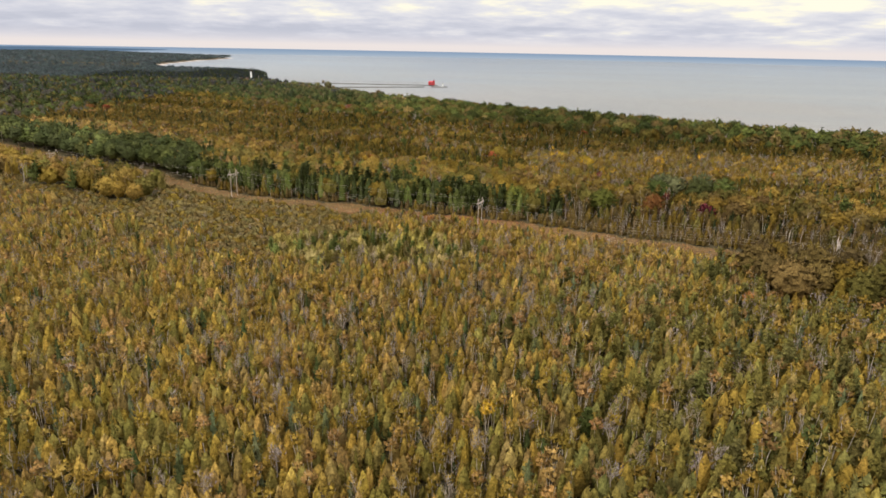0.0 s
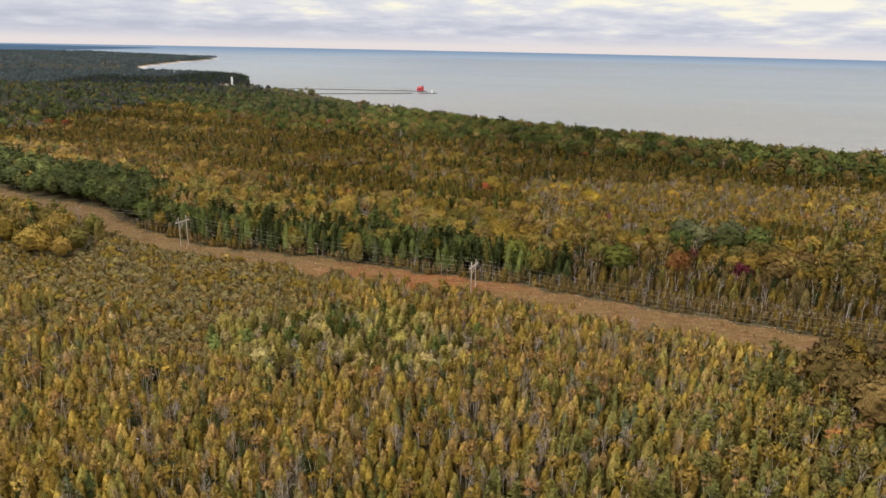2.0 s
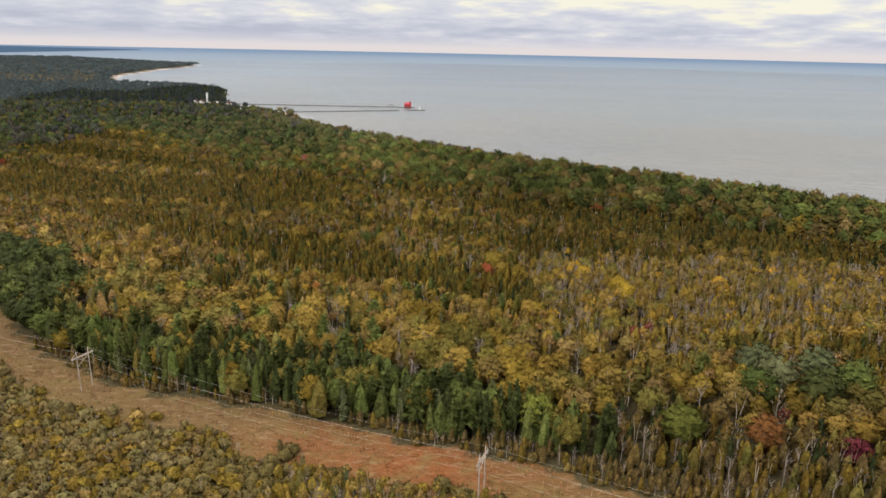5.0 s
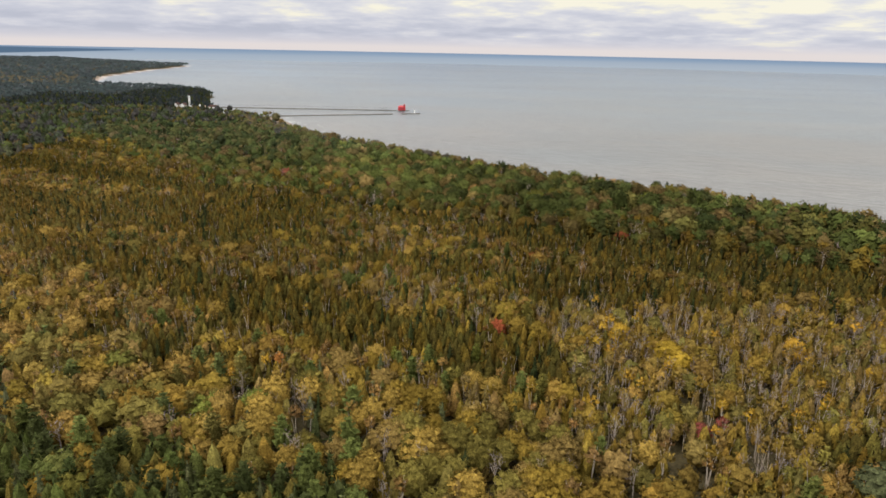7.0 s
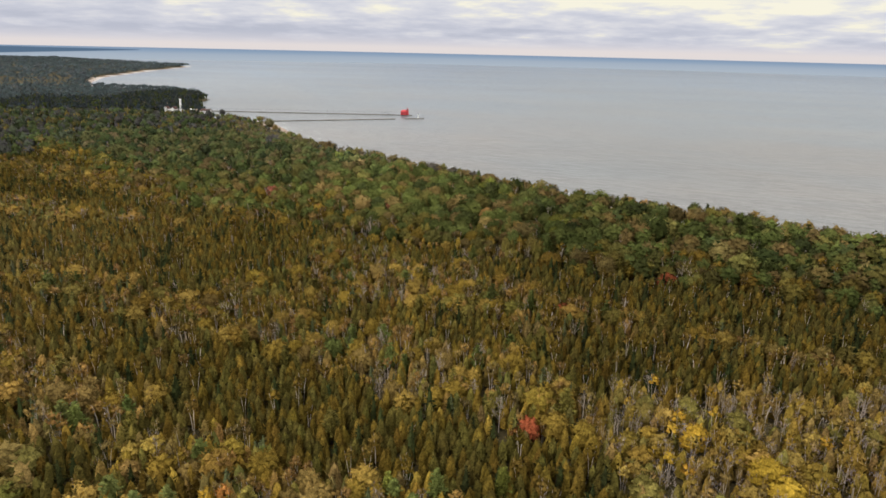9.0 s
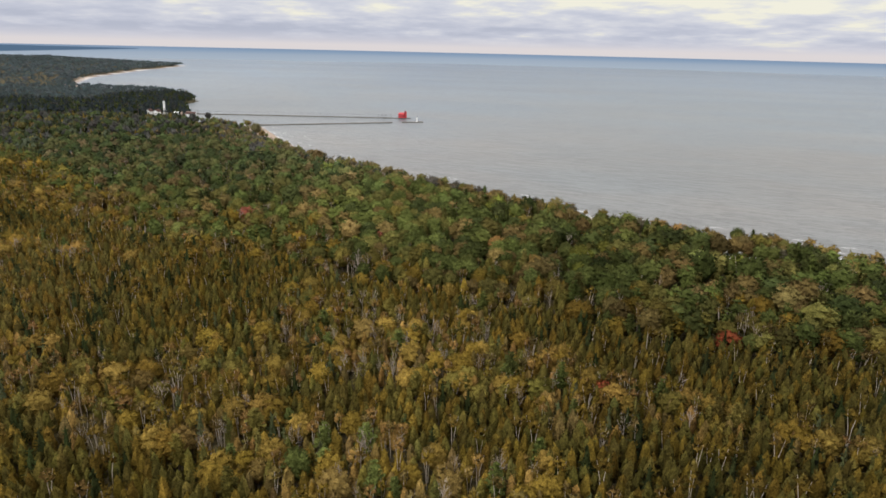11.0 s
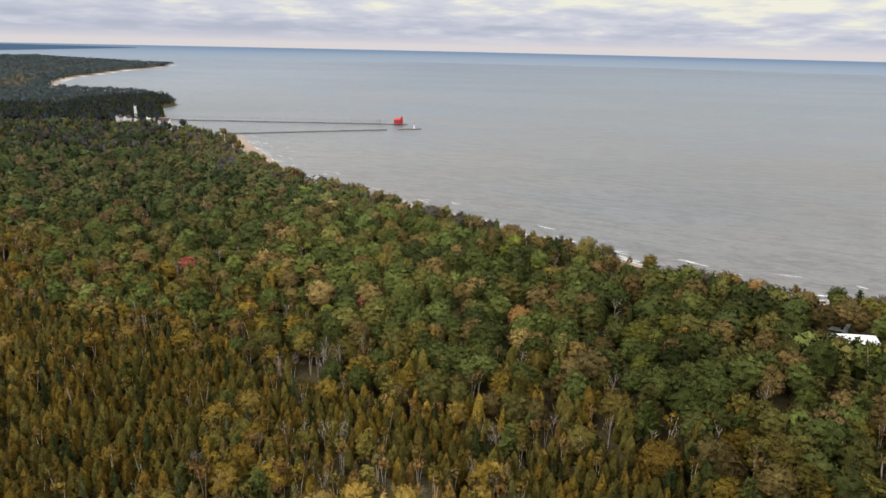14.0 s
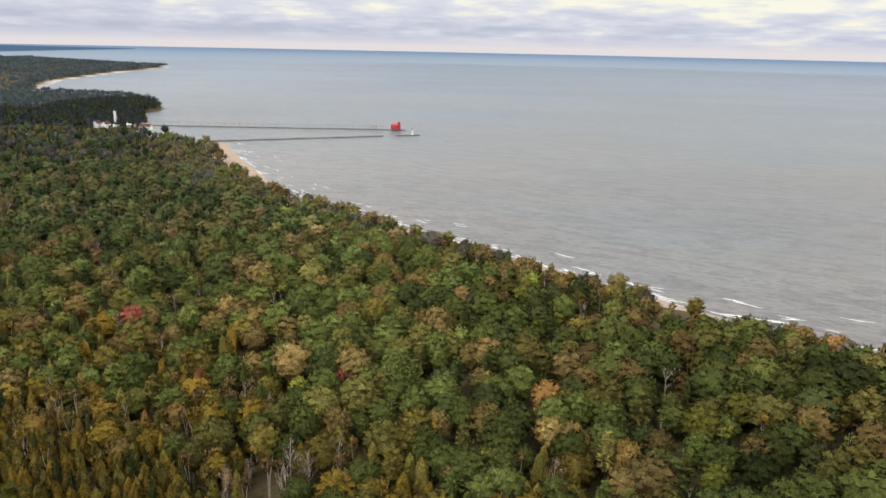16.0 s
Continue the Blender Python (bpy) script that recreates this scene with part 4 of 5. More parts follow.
TBARK = np.where(np.isin(TK, [KN.index("birch")])[:, None], PALE_BARK, np.where(np.isin(TK, [KN.index("bare")])[:, None], GREY_BARK, DARK_BARK))
TZ = land_z(TX, TY)


def soup(name, tris, tint, is_bark, ways):
    n = len(tris)
    me = bpy.data.meshes.new(name)
    me.vertices.add(3 * n)
    me.vertices.foreach_set("co", tris.reshape(-1).astype(np.float32))
    me.loops.add(3 * n)
    me.loops.foreach_set("vertex_index", np.arange(3 * n, dtype=np.int32))
    me.polygons.add(n)
    me.polygons.foreach_set("loop_start", np.arange(0, 3 * n, 3, dtype=np.int32))
    me.materials.append(FOLIAGE)
    me.materials.append(BARK)
    me.polygons.foreach_set("material_index", is_bark.astype(np.int32))
    at = me.attributes.new("tint", "FLOAT_COLOR", "FACE")
    at.data.foreach_set("color", np.concatenate([tint, np.ones((n, 1))], 1).reshape(-1).astype(np.float32))
    fa = me.attributes.new("crown_facing", "FLOAT_VECTOR", "FACE")
    fa.data.foreach_set("vector", ways.reshape(-1).astype(np.float32))
    me.update()
    return me


def wood(name, sel, label, category):
    """All the selected trees as one mesh of real crowns and trunks."""
    out_t, out_c, out_b, out_n = [], [], [], []
    for kind_i in range(len(KN)):
        for lod in range(3):
            for v in range(6):
                q = sel[(TK[sel] == kind_i) & (TLOD[sel] == lod) & (TV[sel] == v)]
                if not len(q):
                    continue
                tri, isb, way = SHAPES[KN[kind_i], lod, v]
                c, s = np.cos(TROT[q])[:, None, None], np.sin(TROT[q])[:, None, None]
                h, w = TH[q][:, None, None], (TH[q] * TWID[q])[:, None, None]
                x, y, z = tri[None, :, :, 0], tri[None, :, :, 1], tri[None, :, :, 2]
                P = np.stack([(x * c - y * s) * w + TX[q][:, None, None], (x * s + y * c) * w + TY[q][:, None, None], z * h + TZ[q][:, None, None]], -1)
                jit = 1 + (0.26, 0.24, 0.14)[lod] * (0.6 if KN[kind_i] == "broadleaf" else 1.0) * rng.uniform(-1, 1, (len(q), len(tri), 1))
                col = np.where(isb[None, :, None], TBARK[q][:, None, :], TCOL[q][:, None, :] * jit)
                out_t.append(P.reshape(-1, 3, 3))
                out_c.append(col.reshape(-1, 3))
                out_b.append(np.tile(isb, len(q)))
                c, s = c[:, :, 0], s[:, :, 0]
                nx, ny, nz = way[None, :, 0], way[None, :, 1], way[None, :, 2]
                out_n.append(np.stack([nx * c - ny * s, nx * s + ny * c, nz + 0 * c], -1).reshape(-1, 3))
    me = soup(name, np.concatenate(out_t), np.concatenate(out_c), np.concatenate(out_b), np.concatenate(out_n))
    return tagged(new(name, me), label, category, kind="stuff")


single = np.zeros(N, bool)  # trees that stand as things of their own; filled by stretches of the plan
WORDS = dict(olive="olive-green", gold="golden-leaved", amber="amber-leaved", brown="brown-leaved", green="green", lime="yellow-green", dark="dark green", blue="blue-green",
             leaf="mid-green", haze_green="very dark green", sage="sage-green", fern="soft green", russet="russet-brown", crimson="crimson-leaved", slate="slate-green", dusk="grey-brown", orange="orange-leaved", red="dull red-leaved", scarlet="scarlet-leaved", grey="grey", tan="tan-leaved", moss="moss-green", yellow="bright yellow")
FORM = dict(cedar=("cedar_tree", "narrow white cedar with a dense conical crown", "cedar tree"), spruce=("spruce_tree", "pointed spruce tree with drooping boughs", "spruce tree"),
            birch=("birch_tree", "slender birch with a pale visible trunk", "birch tree"), bare=("bare_tree", "nearly leafless tree with pale branches", "bare tree"),
            broadleaf=("broadleaf_tree", "broadleaf tree with a rounded lobed crown", "broadleaf tree"), pine=("pine_tree", "pine tree with layered spreading boughs", "pine tree"),
            shrub=("shrub", "low bushy shrub beside the grassy cut", "shrub"))
MASTERS = {}


def tree_thing(kind_name, v, tint, tone, m):
    """A tree of its own: trunk and crown under an Empty at its foot."""
    key = (kind_name, v, tint, tone)
    if key in MASTERS:
        own = MASTERS[key].scale
        return copy_thing(MASTERS[key], m @ Matrix.Diagonal((1 / own.x, 1 / own.y, 1 / own.z, 1)))
    tri, isb, way = SHAPES[kind_name, 0, v]
    r = np.random.RandomState(v + 31)
    name, words, cat = FORM[kind_name]
    base = new(name)
    base.empty_display_size = 0.2
    bark_c = PALE_BARK if kind_name == "birch" else GREY_BARK if kind_name == "bare" else DARK_BARK
    col = np.where(isb[:, None], bark_c, np.array(TINT[tint]) * tone * (1 + (0.15 if kind_name == "broadleaf" else 0.26) * r.uniform(-1, 1, (len(tri), 1))))
    for part_name, q in (("crown", ~isb), ("trunk", isb)):
        me = soup(part_name, tri[q], col[q], isb[q], way[q])
        new(part_name, me).parent = base
    base.matrix_basis = m
    tagged(base, WORDS[tint] + " " + words, cat, cat + "s of the woods")
    MASTERS[key] = base
    return base


def pick_singles(kind_name, most, x1, y0, y1):
    q = np.where((TK == KN.index(kind_name)) & (TLOD < 2) & (np.abs(TX) < x1) & (TY > y0) & (TY < y1) & ~single)[0]
    single[q[np.argsort(np.abs(TX[q]) + 0.05 * TY[q])[:most]]] = True


for args in [("cedar", 180, 60, 80, 190), ("cedar", 110, 60, 400, 620), ("birch", 120, 60, 80, 260), ("birch", 120, 70, 300, 640), ("spruce", 140, 70, 80, 600), ("bare", 90, 60, 80, 300),
             ("bare", 100, 70, 300, 640), ("broadleaf", 290, 85, 250, 760), ("pine", 230, 90, 80, 760), ("shrub", 200, 90, 80, 300)]:
    pick_singles(*args)
for i in np.where(single)[0]:
    h, w = TH[i], TH[i] * TWID[i]
    # two brightness classes, after the light level painted into each stand
    tree_thing(KN[TK[i]], TV[i] % 3, TNAMES[TT[i]], 0.68 if TREE_GAIN[i] < 0.8 else 0.98, Matrix.LocRotScale((TX[i], TY[i], TZ[i]), Euler((0, 0, TROT[i])), (w, w, h)))
rest = np.where(~single)[0]
zz = TZONE[rest]


def zsel(*names):
    return rest[np.isin(zz, [ZN.index(n) for n in names])]


wood("bog_woods", zsel("bog", "mixgreen", "pinepatch"), "dense bog woods of olive cedars, golden birches and grey bare trees", "woods")
wood("young_woods", zsel("young", "sapling"), "low olive and brown young growth beside the grassy cut", "shrubs")
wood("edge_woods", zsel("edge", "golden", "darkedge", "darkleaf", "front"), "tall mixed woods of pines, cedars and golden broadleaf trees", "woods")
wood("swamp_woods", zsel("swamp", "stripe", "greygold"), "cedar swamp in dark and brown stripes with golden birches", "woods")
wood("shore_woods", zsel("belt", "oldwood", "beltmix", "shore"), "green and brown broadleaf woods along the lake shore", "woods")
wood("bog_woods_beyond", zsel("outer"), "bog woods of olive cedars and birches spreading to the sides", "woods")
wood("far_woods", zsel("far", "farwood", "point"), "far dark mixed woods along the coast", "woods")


# ---- built things ----
def cube(bm, x0, x1, y0, y1, z0, z1, bev=0.0):
    v = [bm.verts.new(p) for p in ((x0, y0, z0), (x1, y0, z0), (x1, y1, z0), (x0, y1, z0), (x0, y0, z1), (x1, y0, z1), (x1, y1, z1), (x0, y1, z1))]
    f = [bm.faces.new([v[i] for i in q]) for q in ((3, 2, 1, 0), (4, 5, 6, 7), (0, 1, 5, 4), (1, 2, 6, 5), (2, 3, 7, 6), (3, 0, 4, 7))]
    if bev:
        bmesh.ops.bevel(bm, geom=list({e for q in f for e in q.edges}), offset=bev, segments=1, affect="EDGES")


def turned(bm, profile, sides=16, cx=0.0, cy=0.0):
    """A turned solid from (radius, z) pairs."""
    rings = [[bm.verts.new((cx + r * math.cos(2 * math.pi * k / sides), cy + r * math.sin(2 * math.pi * k / sides), z)) for k in range(sides)] for r, z in profile]
    for a, b in zip(rings, rings[1:]):
        for k in range(sides):
            bm.faces.new((a[k], a[(k + 1) % sides], b[(k + 1) % sides], b[k]))
    bm.faces.new(rings[0][::-1])
    bm.faces.new(rings[-1])


def rod(bm, a, b, ra, rb=None, sides=6):
    a, b = Vector(a), Vector(b)
    rb = ra if rb is None else rb
    d = (b - a).normalized()
    u = d.orthogonal().normalized()
    v = d.cross(u)
    A, B = ([bm.verts.new(p + r * (math.cos(2 * math.pi * k / sides) * u + math.sin(2 * math.pi * k / sides) * v)) for k in range(sides)] for p, r in ((a, ra), (b, rb)))
    for k in range(sides):
        bm.faces.new((A[k], A[(k + 1) % sides], B[(k + 1) % sides], B[k]))
    bm.faces.new(A[::-1])
    bm.faces.new(B)


def gable(bm, x0, x1, y0, y1, z0, h, over=0.4, thick=0.18):
    """A pitched roof with its ridge along x."""
    ym = (y0 + y1) / 2
    for s, ye in ((1, y0 - over), (-1, y1 + over)):
        lo, hi = Vector((0, ye, z0 - over * h / (ym - y0))), Vector((0, ym, z0 + h))
        v = []
        for dz in (0, thick):
            for x in (x0 - over, x1 + over):
                v += [bm.verts.new((x, lo.y, lo.z + dz)), bm.verts.new((x, hi.y, hi.z + dz))]
        a, b, c, d, e, f, g, k = v
        for q in ((a, b, d, c), (e, g, k, f), (a, c, g, e), (b, f, k, d), (a, e, f, b), (c, d, k, g)):
            bm.faces.new(q)


def part(name, bm, mat, parent, label=""):
    bmesh.ops.recalc_face_normals(bm, faces=bm.faces)
    me = bpy.data.meshes.new(name)
    bm.to_mesh(me)
    bm.free()
    me.materials.append(mat)
    ob = new(name, me)
    ob.parent = parent
    return tagged(ob, label)


def thing(name, m, label, category, group="", kind=""):
    ob = new(name)
    ob.matrix_basis = m
    ob.empty_display_size = 0.5
    return tagged(ob, label, category, group, kind)


def made(fn, *args, **kw):
    bm = bmesh.new()
    fn(bm, *args, **kw)
    return bm


# power line: wooden H-frames across the cut
LINE = [(-201, 356), (-92.5, 306.5), (16.5, 256.5), (125.5, 206.5), (234, 157)]
heading = math.degrees(math.atan2(-50, 109))


def h_frame(m):
    t = thing("power_pole", m, "weathered wooden H-frame power pole standing in the grassy cut", "power pole", "power poles along the cut")
    for y in (-1.9, 1.9):
        part("pole", made(rod, (0, y, -0.5), (0, y, 12.2), 0.17, 0.12, 8), POLE, t)
    bm = bmesh.new()
    for x in (-0.16, 0.10):
        cube(bm, x, x + 0.08, -3.5, 3.5, 10.2, 10.5)
    part("crossarm", bm, POLE, t)
    for a, b in (((0, -1.9, 7.6), (0, 1.9, 10.1)), ((0, 1.9, 7.6), (0, -1.9, 10.1))):
        part("brace", made(rod, a, b, 0.07), POLE, t)
    for y in (-1.9, 1.9):
        part("brace", made(rod, (0, y, 12.0), (0, y * 1.9, 10.4), 0.06), POLE, t)
    for y in (-3.3, 0, 3.3):
        bm = bmesh.new()
        for k in range(6):
            turned(bm, [(0.03, 10.15 - 0.16 * k), (0.12, 10.1 - 0.16 * k), (0.03, 10.02 - 0.16 * k)], 8, 0, y)
        part("insulator", bm, STEEL, t, "grey string of disc insulators")
    return t


first = h_frame(pose(*LINE[0], 0, 0, 0, heading))
for x, y in LINE[1:]:
    copy_thing(first, pose(x, y, 0, 0, 0, heading))
side = Vector((50, 109, 0)).normalized()
for off, z, sag in ((-3.3, 9.2, 2.6), (0, 9.2, 2.6), (3.3, 9.2, 2.6), (-1.9, 12.15, 1.8), (1.9, 12.15, 1.8)):
    bm = bmesh.new()
    strand = []
    for (ax, ay), (bx, by) in zip(LINE, LINE[1:]):
        pts = []
        for k in range(13):
            u = k / 12
            pts.append(Vector((ax + (bx - ax) * u, ay + (by - ay) * u, z - sag * 4 * u * (1 - u))) + side * off)
        strand += pts if not strand else pts[1:]
    rings = []
    for p in strand:
        rings.append([bm.verts.new(p + 0.017 * (math.cos(k * math.pi / 2) * side + math.sin(k * math.pi / 2) * Vector((0, 0, 1)))) for k in range(4)])
    for A, B in zip(rings, rings[1:]):
        for k in range(4):
            bm.faces.new((A[k], A[(k + 1) % 4], B[(k + 1) % 4], B[k]))
    bm.faces.new(rings[0][::-1])
    bm.faces.new(rings[-1])
    me = bpy.data.meshes.new("power_wire")
    bm.to_mesh(me)
    bm.free()
    me.materials.append(WIRE)
    tagged(new("power_wire", me), "thin sagging aluminium wire strung between the poles", "power wire", "wires of the power line")

# piers, with the red light house at the end of the northern one
N0, N1 = Vector((-330, 1313, SEA)), Vector((-6, 1306, SEA))
S0, S1 = Vector((-212, 1180, SEA)), Vector((11, 1259, SEA))


def pier(a, b, wide, top, label, gap=None):
    d = b - a
    ln = d.length
    t = thing("pier", Matrix.Translation(a) @ Matrix.Rotation(math.atan2(d.y, d.x), 4, "Z"), label, "pier", kind="structure")
    n = int(ln / 14)
    for k in range(n):
        if gap and gap[0] < k / n < gap[1]:
            continue
        bm = bmesh.new()
        j = 0.12 * math.sin(k * 2.3)
        cube(bm, ln * k / n + 0.05, ln * (k + 1) / n - 0.05, -wide / 2, wide / 2, -3, top + j, 0.15)
        part("slab", bm, CONCRETE, t)
    return t, ln


north, ln = pier(N0, N1, 3.6, 1.2, "long low grey concrete pier with a raised catwalk")
n_post = int(ln / 10)
post_me = None
for k in range(n_post):
    x = 8 + (ln - 36) * k / (n_post - 1)
    if post_me is None:
        ob = part("post", made(rod, (0, 0, 1.1), (0, 0, 6.2), 0.22, 0.16), STEEL, north)
        post_me = ob.data
    else:
        ob = new("post", post_me)
        ob.parent = north
    ob.location.x = x
bm = bmesh.new()
cube(bm, 8, ln - 28, -0.5, 0.5, 4.3, 4.5)
part("catwalk", bm, STEEL, north, "narrow steel catwalk on posts")
part("handrail", made(rod, (8, 0.5, 5.5), (ln - 28, 0.5, 5.5), 0.05), STEEL, north)
pier(S0, S1, 4.0, 1.3, "low dark breakwater running out from the beach", (0.80, 0.86))

red = thing("lighthouse", pose(-18, 1306, SEA + 1.2, 0, 0, -8), "red iron pierhead lighthouse with a round tower on the pier", "lighthouse")
bm = bmesh.new()
cube(bm, -5.5, 3.2, -3.6, 3.6, 0, 5.2, 0.08)
part("house", bm, RED, red)
bm = bmesh.new()
v = [bm.verts.new(p) for p in ((-5.9, -4, 5.2), (3.6, -4, 5.2), (3.6, 4, 5.2), (-5.9, 4, 5.2), (-3.4, 0, 7.4), (1.4, 0, 7.4))]
for q in ((0, 1, 5, 4), (1, 2, 5), (2, 3, 4, 5), (3, 0, 4), (3, 2, 1, 0)):
    bm.faces.new([v[i] for i in q])
part("roof", bm, RED, red)
part("tower", made(turned, [(2.1, 0), (1.9, 7.2), (2.4, 7.3), (2.4, 7.5), (1.2, 7.55)], 20, 4.2, 0), RED, red)
lantern = part("lantern", made(turned, [(1.1, 7.55), (1.1, 8.9)], 10, 4.2, 0), GLASS, red, "dark glazed lantern room")
part("cap", made(turned, [(1.35, 8.9), (0.9, 9.4), (0.15, 9.9), (0.08, 10.4)], 10, 4.2, 0), RED, lantern)
rail = bmesh.new()
for k in range(12):
    a = 2 * math.pi * k / 12
    rod(rail, (4.2 + 2.3 * math.cos(a), 2.3 * math.sin(a), 7.4), (4.2 + 2.3 * math.cos(a), 2.3 * math.sin(a), 8.4), 0.04)
part("railing", rail, RED, red)
for x in (-4.0, -1.2, 1.4):
    part("window", made(cube, x - 0.45, x + 0.45, -3.66, -3.60, 1.6, 3.2), GLASS, red, "dark narrow window")

t = thing("steel_frame", pose(-44, 1306.8, SEA + 1.2), "grey steel stair frame standing on the pier", "steel frame")
for x in (-2.2, 2.2):
    for y in (-1.2, 1.2):
        part("leg", made(rod, (x, y, 0), (x, y, 4.6), 0.14), STEEL, t)
part("platform", made(cube, -2.6, 2.6, -1.5, 1.5, 4.6, 4.8), STEEL, t)
part("stair", made(rod, (-2.2, 0, 4.6), (-7.0, 0, 0.1), 0.35), STEEL, t)

t = thing("beacon", pose(3, 1256.1, SEA + 1.3), "small white cylindrical beacon on the breakwater's end", "beacon")
part("drum", made(turned, [(1.5, 0), (1.4, 0.5), (0.95, 0.6), (0.8, 5.2), (1.2, 5.3), (1.2, 5.5)], 14), WHITE, t)
part("lamp", made(turned, [(0.45, 5.5), (0.45, 6.3), (0.1, 6.8)], 10), GLASS, t)

# lighthouse station on the point
t = thing("light_tower", pose(-349, 1284, 1.2), "tall white cylindrical light tower among dark trees", "lighthouse")
part("base", made(turned, [(2.6, -0.5), (2.4, 1.0)], 20), CONCRETE, t)
part("shaft", made(turned, [(1.6, 1.0), (1.4, 15.5), (2.0, 15.8), (2.0, 16.1)], 20), WHITE, t)
lantern = part("lantern", made(turned, [(1.1, 16.1), (1.1, 17.6)], 10), GLASS, t)
part("cap", made(turned, [(1.3, 17.6), (0.8, 18.2), (0.2, 18.7), (0.1, 19.3)], 10), ROOFRED, lantern)


def cottage(x, y, w, d, h, turn, roof, label, rise=2.4):
    t = thing("house", pose(x, y, 0, 0, 0, turn), label, "house")
    part("wall", made(cube, -w / 2, w / 2, -d / 2, d / 2, -0.3, h), WHITE, t)
    bm = bmesh.new()
    for s in (-1, 1):
        v = [bm.verts.new(p) for p in ((s * w / 2, -d / 2, h), (s * w / 2, d / 2, h), (s * w / 2, 0, h + rise * 0.97))]
        q = [bm.verts.new((p.co.x - s * 0.2, p.co.y, p.co.z)) for p in v]
        bm.faces.new(v)
        bm.faces.new(q)
        for a in range(3):
            bm.faces.new((v[a], v[(a + 1) % 3], q[(a + 1) % 3], q[a]))
    part("gable", bm, WHITE, t)
    part("roof", made(gable, -w / 2, w / 2, -d / 2, d / 2, h, rise), roof, t)
    n = max(2, int(w / 3))
    for k in range(n):
        x0 = -w / 2 + w * (k + 0.5) / n
        for s in (-1, 1):
            part("window", made(cube, x0 - 0.5, x0 + 0.5, s * d / 2 - 0.03, s * d / 2 + 0.03, 1.0, 2.3), GLASS, t, "dark window")
    return t


cottage(-362, 1264, 9, 6.2, 5.2, 82, ROOFRED, "white two-storey station house with a red roof", 3.0)
cottage(-351, 1262, 9, 6.0, 4.8, 78, ROOFRED, "white gabled station house with red roof by the tower", 3.0)
cottage(-341, 1265, 5, 5, 4.2, 80, WHITE, "small white outbuilding near the light tower", 1.6)
cottage(-328, 1272, 6, 5, 3.2, 10, WHITE, "small white building among the dark trees", 1.6)
cottage(-303, 1254, 13, 7, 3.6, -5, ROOFRED, "long white boathouse with a red roof", 2.4)
cottage(157.5, 613, 13.5, 8, 3.2, -8, ROOFPALE, "low white shore house with a pale metal roof", 1.5)
cottage(144.5, 613, 7, 5, 2.8, -8, ROOFPALE, "small white cabin beside the shore house", 1.0)
cottage(161.5, 629, 8, 4, 2.6, -35, ROOFPALE, "small white shed near the beach", 0.7)

bm = bmesh.new()
pts = [(-452, 1345), (-443, 1326), (-441, 1312), (-447, 1300), (-440, 1285), (-425, 1262), (-414, 1240)]
prev = None
for x, y in pts:
    cur = [bm.verts.new((x - 3, y, 0.32)), bm.verts.new((x + 3, y, 0.32))]
    if prev:
        bm.faces.new((prev[0], prev[1], cur[1], cur[0]))
    prev = cur
me = bpy.data.meshes.new("road")
bm.to_mesh(me)
bm.free()
me.materials.append(GRAVEL)
tagged(new("road", me), "pale gravel road winding to the station", "road", kind="structure")

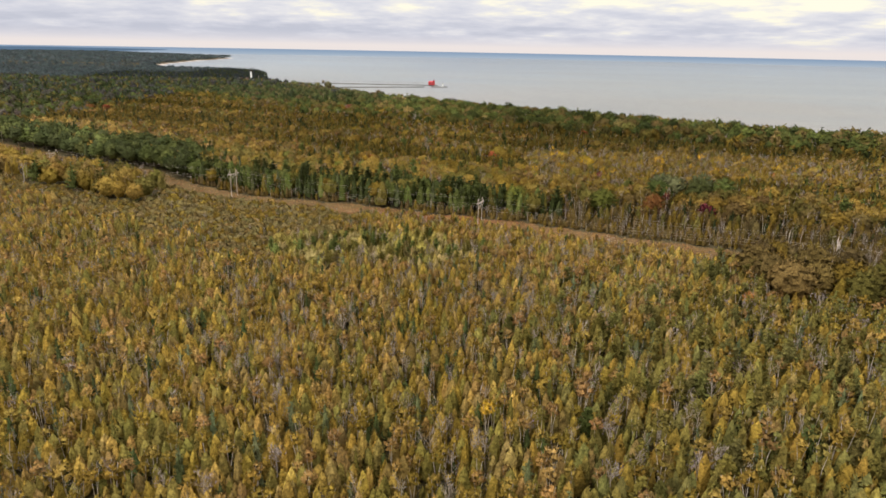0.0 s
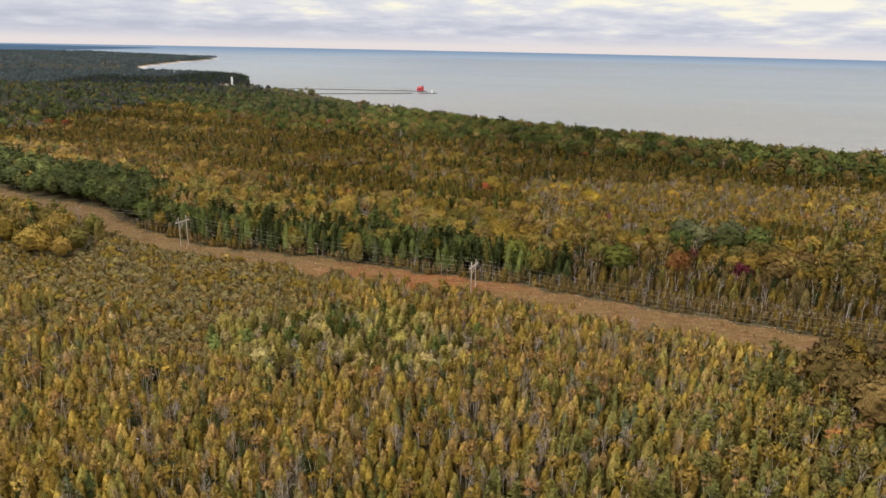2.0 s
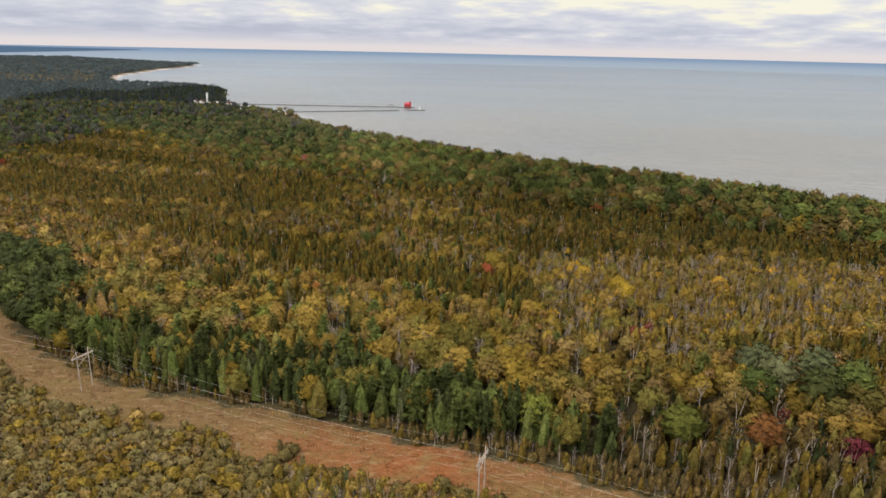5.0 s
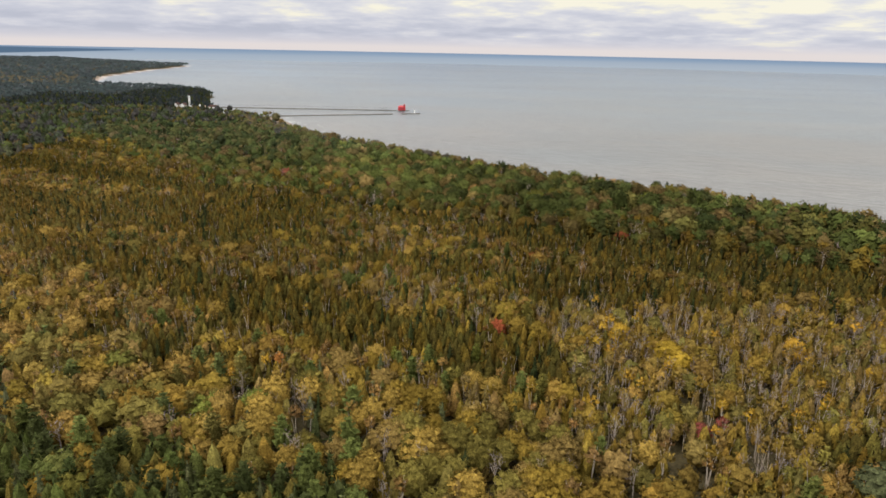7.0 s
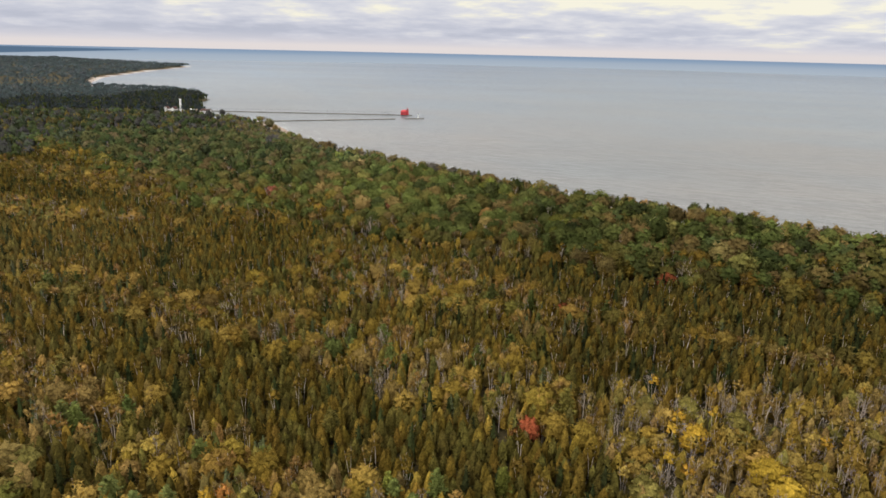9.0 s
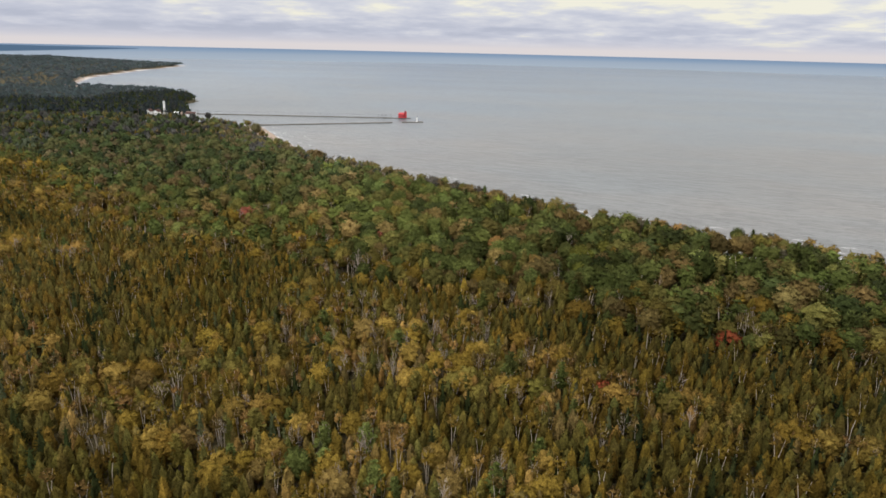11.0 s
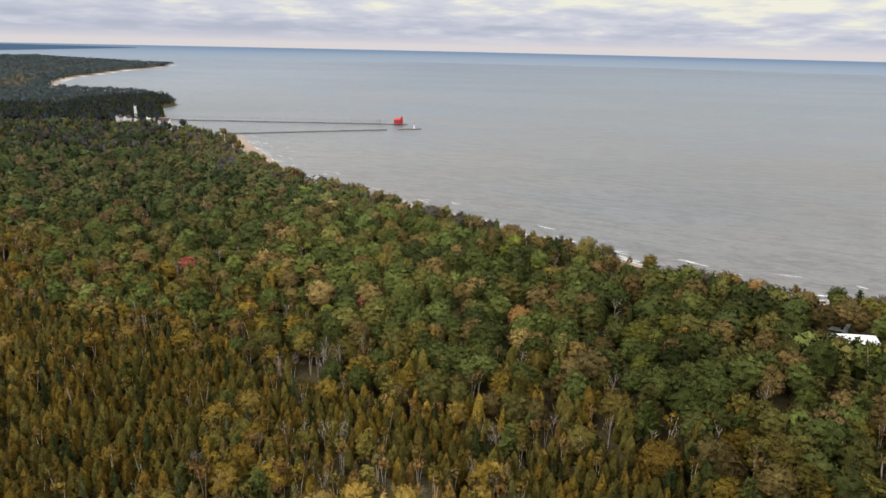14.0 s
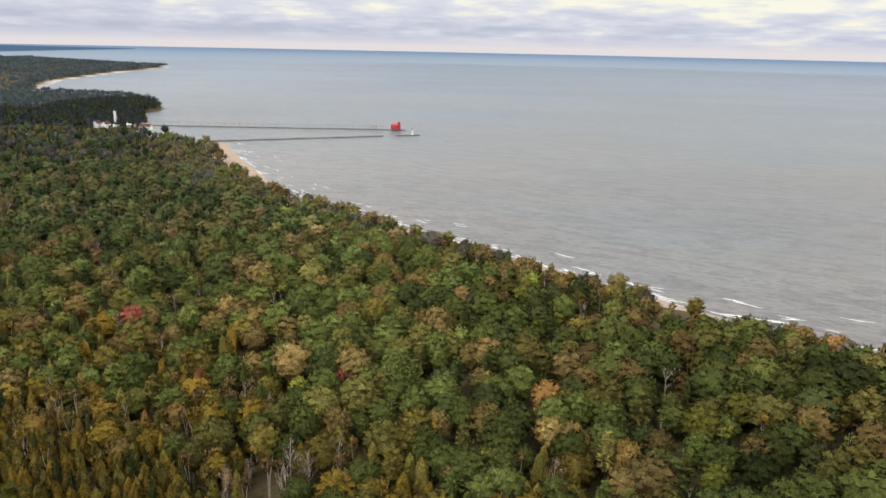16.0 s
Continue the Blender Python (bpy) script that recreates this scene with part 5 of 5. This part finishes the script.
# surf: broken foam lines along the beach
rs = random.Random(8)
bm = bmesh.new()
segs = [(Vector((*a, 0)), Vector((*b, 0))) for a, b in zip(SHORE[3:18], SHORE[4:18])]
for a, b in segs:
    d = (b - a).normalized()
    out = Vector((d.y, -d.x, 0))
    if shore_gap(np.array([a.x + out.x * 5]), np.array([a.y + out.y * 5]))[0] > 0:
        out = -out
    n = max(2, int((b - a).length / 6))
    for k in range(int(n * 1.6)):
        off = rs.choice((0.0, 0.5, 1.5, 3, 4, 5, 7, 9, 9, 12, 16, 22, 30)) + rs.uniform(-1, 2)
        if rs.random() < 0.3:
            continue
        c = a + (b - a) * rs.random() + out * (off + 3)
        ln, wd = (rs.uniform(4, 13), rs.uniform(0.6, 1.5)) if off > 11 else (rs.uniform(8, 20), rs.uniform(0.6, 1.6))
        e = (d + out * rs.uniform(-0.05, 0.05) + Vector((-0.22, 0, 0))).normalized()
        f = Vector((-e.y, e.x, 0))
        m = 14
        A, B = [], []
        for i in range(m + 1):
            u = i / m
            wgt = wd * (math.sin(math.pi * u) ** 0.6 + 0.03) * rs.uniform(0.35, 1.2)
            mid = c + e * ln * (u - 0.5) + f * (0.9 * math.sin(3 * u + k) + rs.uniform(-0.15, 0.15))
            A.append(bm.verts.new((mid.x - f.x * wgt * 0.3, mid.y - f.y * wgt * 0.3, SEA + 0.10)))
            B.append(bm.verts.new((mid.x + f.x * wgt * 0.7, mid.y + f.y * wgt * 0.7, SEA + 0.06)))
        for i in range(m):
            bm.faces.new((A[i], A[i + 1], B[i + 1], B[i]))
me = bpy.data.meshes.new("surf")
bm.to_mesh(me)
bm.free()
me.materials.append(FOAM)
tagged(new("surf", me), "broken white surf lines along the beach", "surf", kind="stuff")

# dry grass tufts on the cut
gr = np.random.RandomState(12)
X, Y = gr.uniform(-330, 200, 210000), gr.uniform(150, 490, 210000)
k = (in_cut(X, Y) > 0.45) & (np.abs(X) < 26 + 0.7 * Y)
X, Y = X[k][:46000], Y[k][:46000]
n = len(X)
a = gr.uniform(0, 6.28, (n, 2))
lean = np.stack([np.cos(a) * 0.9, np.sin(a) * 0.9, np.ones_like(a)], -1)
hgt = gr.uniform(0.25, 0.7, (n, 2, 1)) * (0.7 + 0.5 * (wob(X, Y, 14, 6) > 0.1))[:, None, None]
base = np.stack([X, Y, land_z(X, Y)], -1)[:, None, :] + np.stack([np.cos(a), np.sin(a), 0 * a], -1) * 0.25
lat = np.stack([-np.sin(a), np.cos(a), 0 * a], -1) * 0.12
tri = np.stack([base - lat, base + lat, base + lean * hgt], 2).reshape(-1, 3, 3)
pal = np.array([(0.235, 0.138, 0.055), (0.285, 0.18, 0.08), (0.36, 0.15, 0.06), (0.175, 0.13, 0.042), (0.37, 0.255, 0.13)])
near_rust = np.clip(1 - np.hypot((X + 15) / 55, (Y - 268) / 22), 0, 1)
pk = np.where(gr.random(n) < near_rust, 2, gr.choice(5, n, p=(0.35, 0.3, 0.1, 0.15, 0.1)))
col = np.repeat(pal[pk] * gr.uniform(0.75, 1.12, (n, 1)), 2, 0)
tagged(new("dry_grass", soup("dry_grass", tri, col, np.zeros(len(tri), bool), np.tile(UP, (len(tri), 1)))), "dry tan and rusty grass tufts in the power-line cut", "grass", kind="stuff")
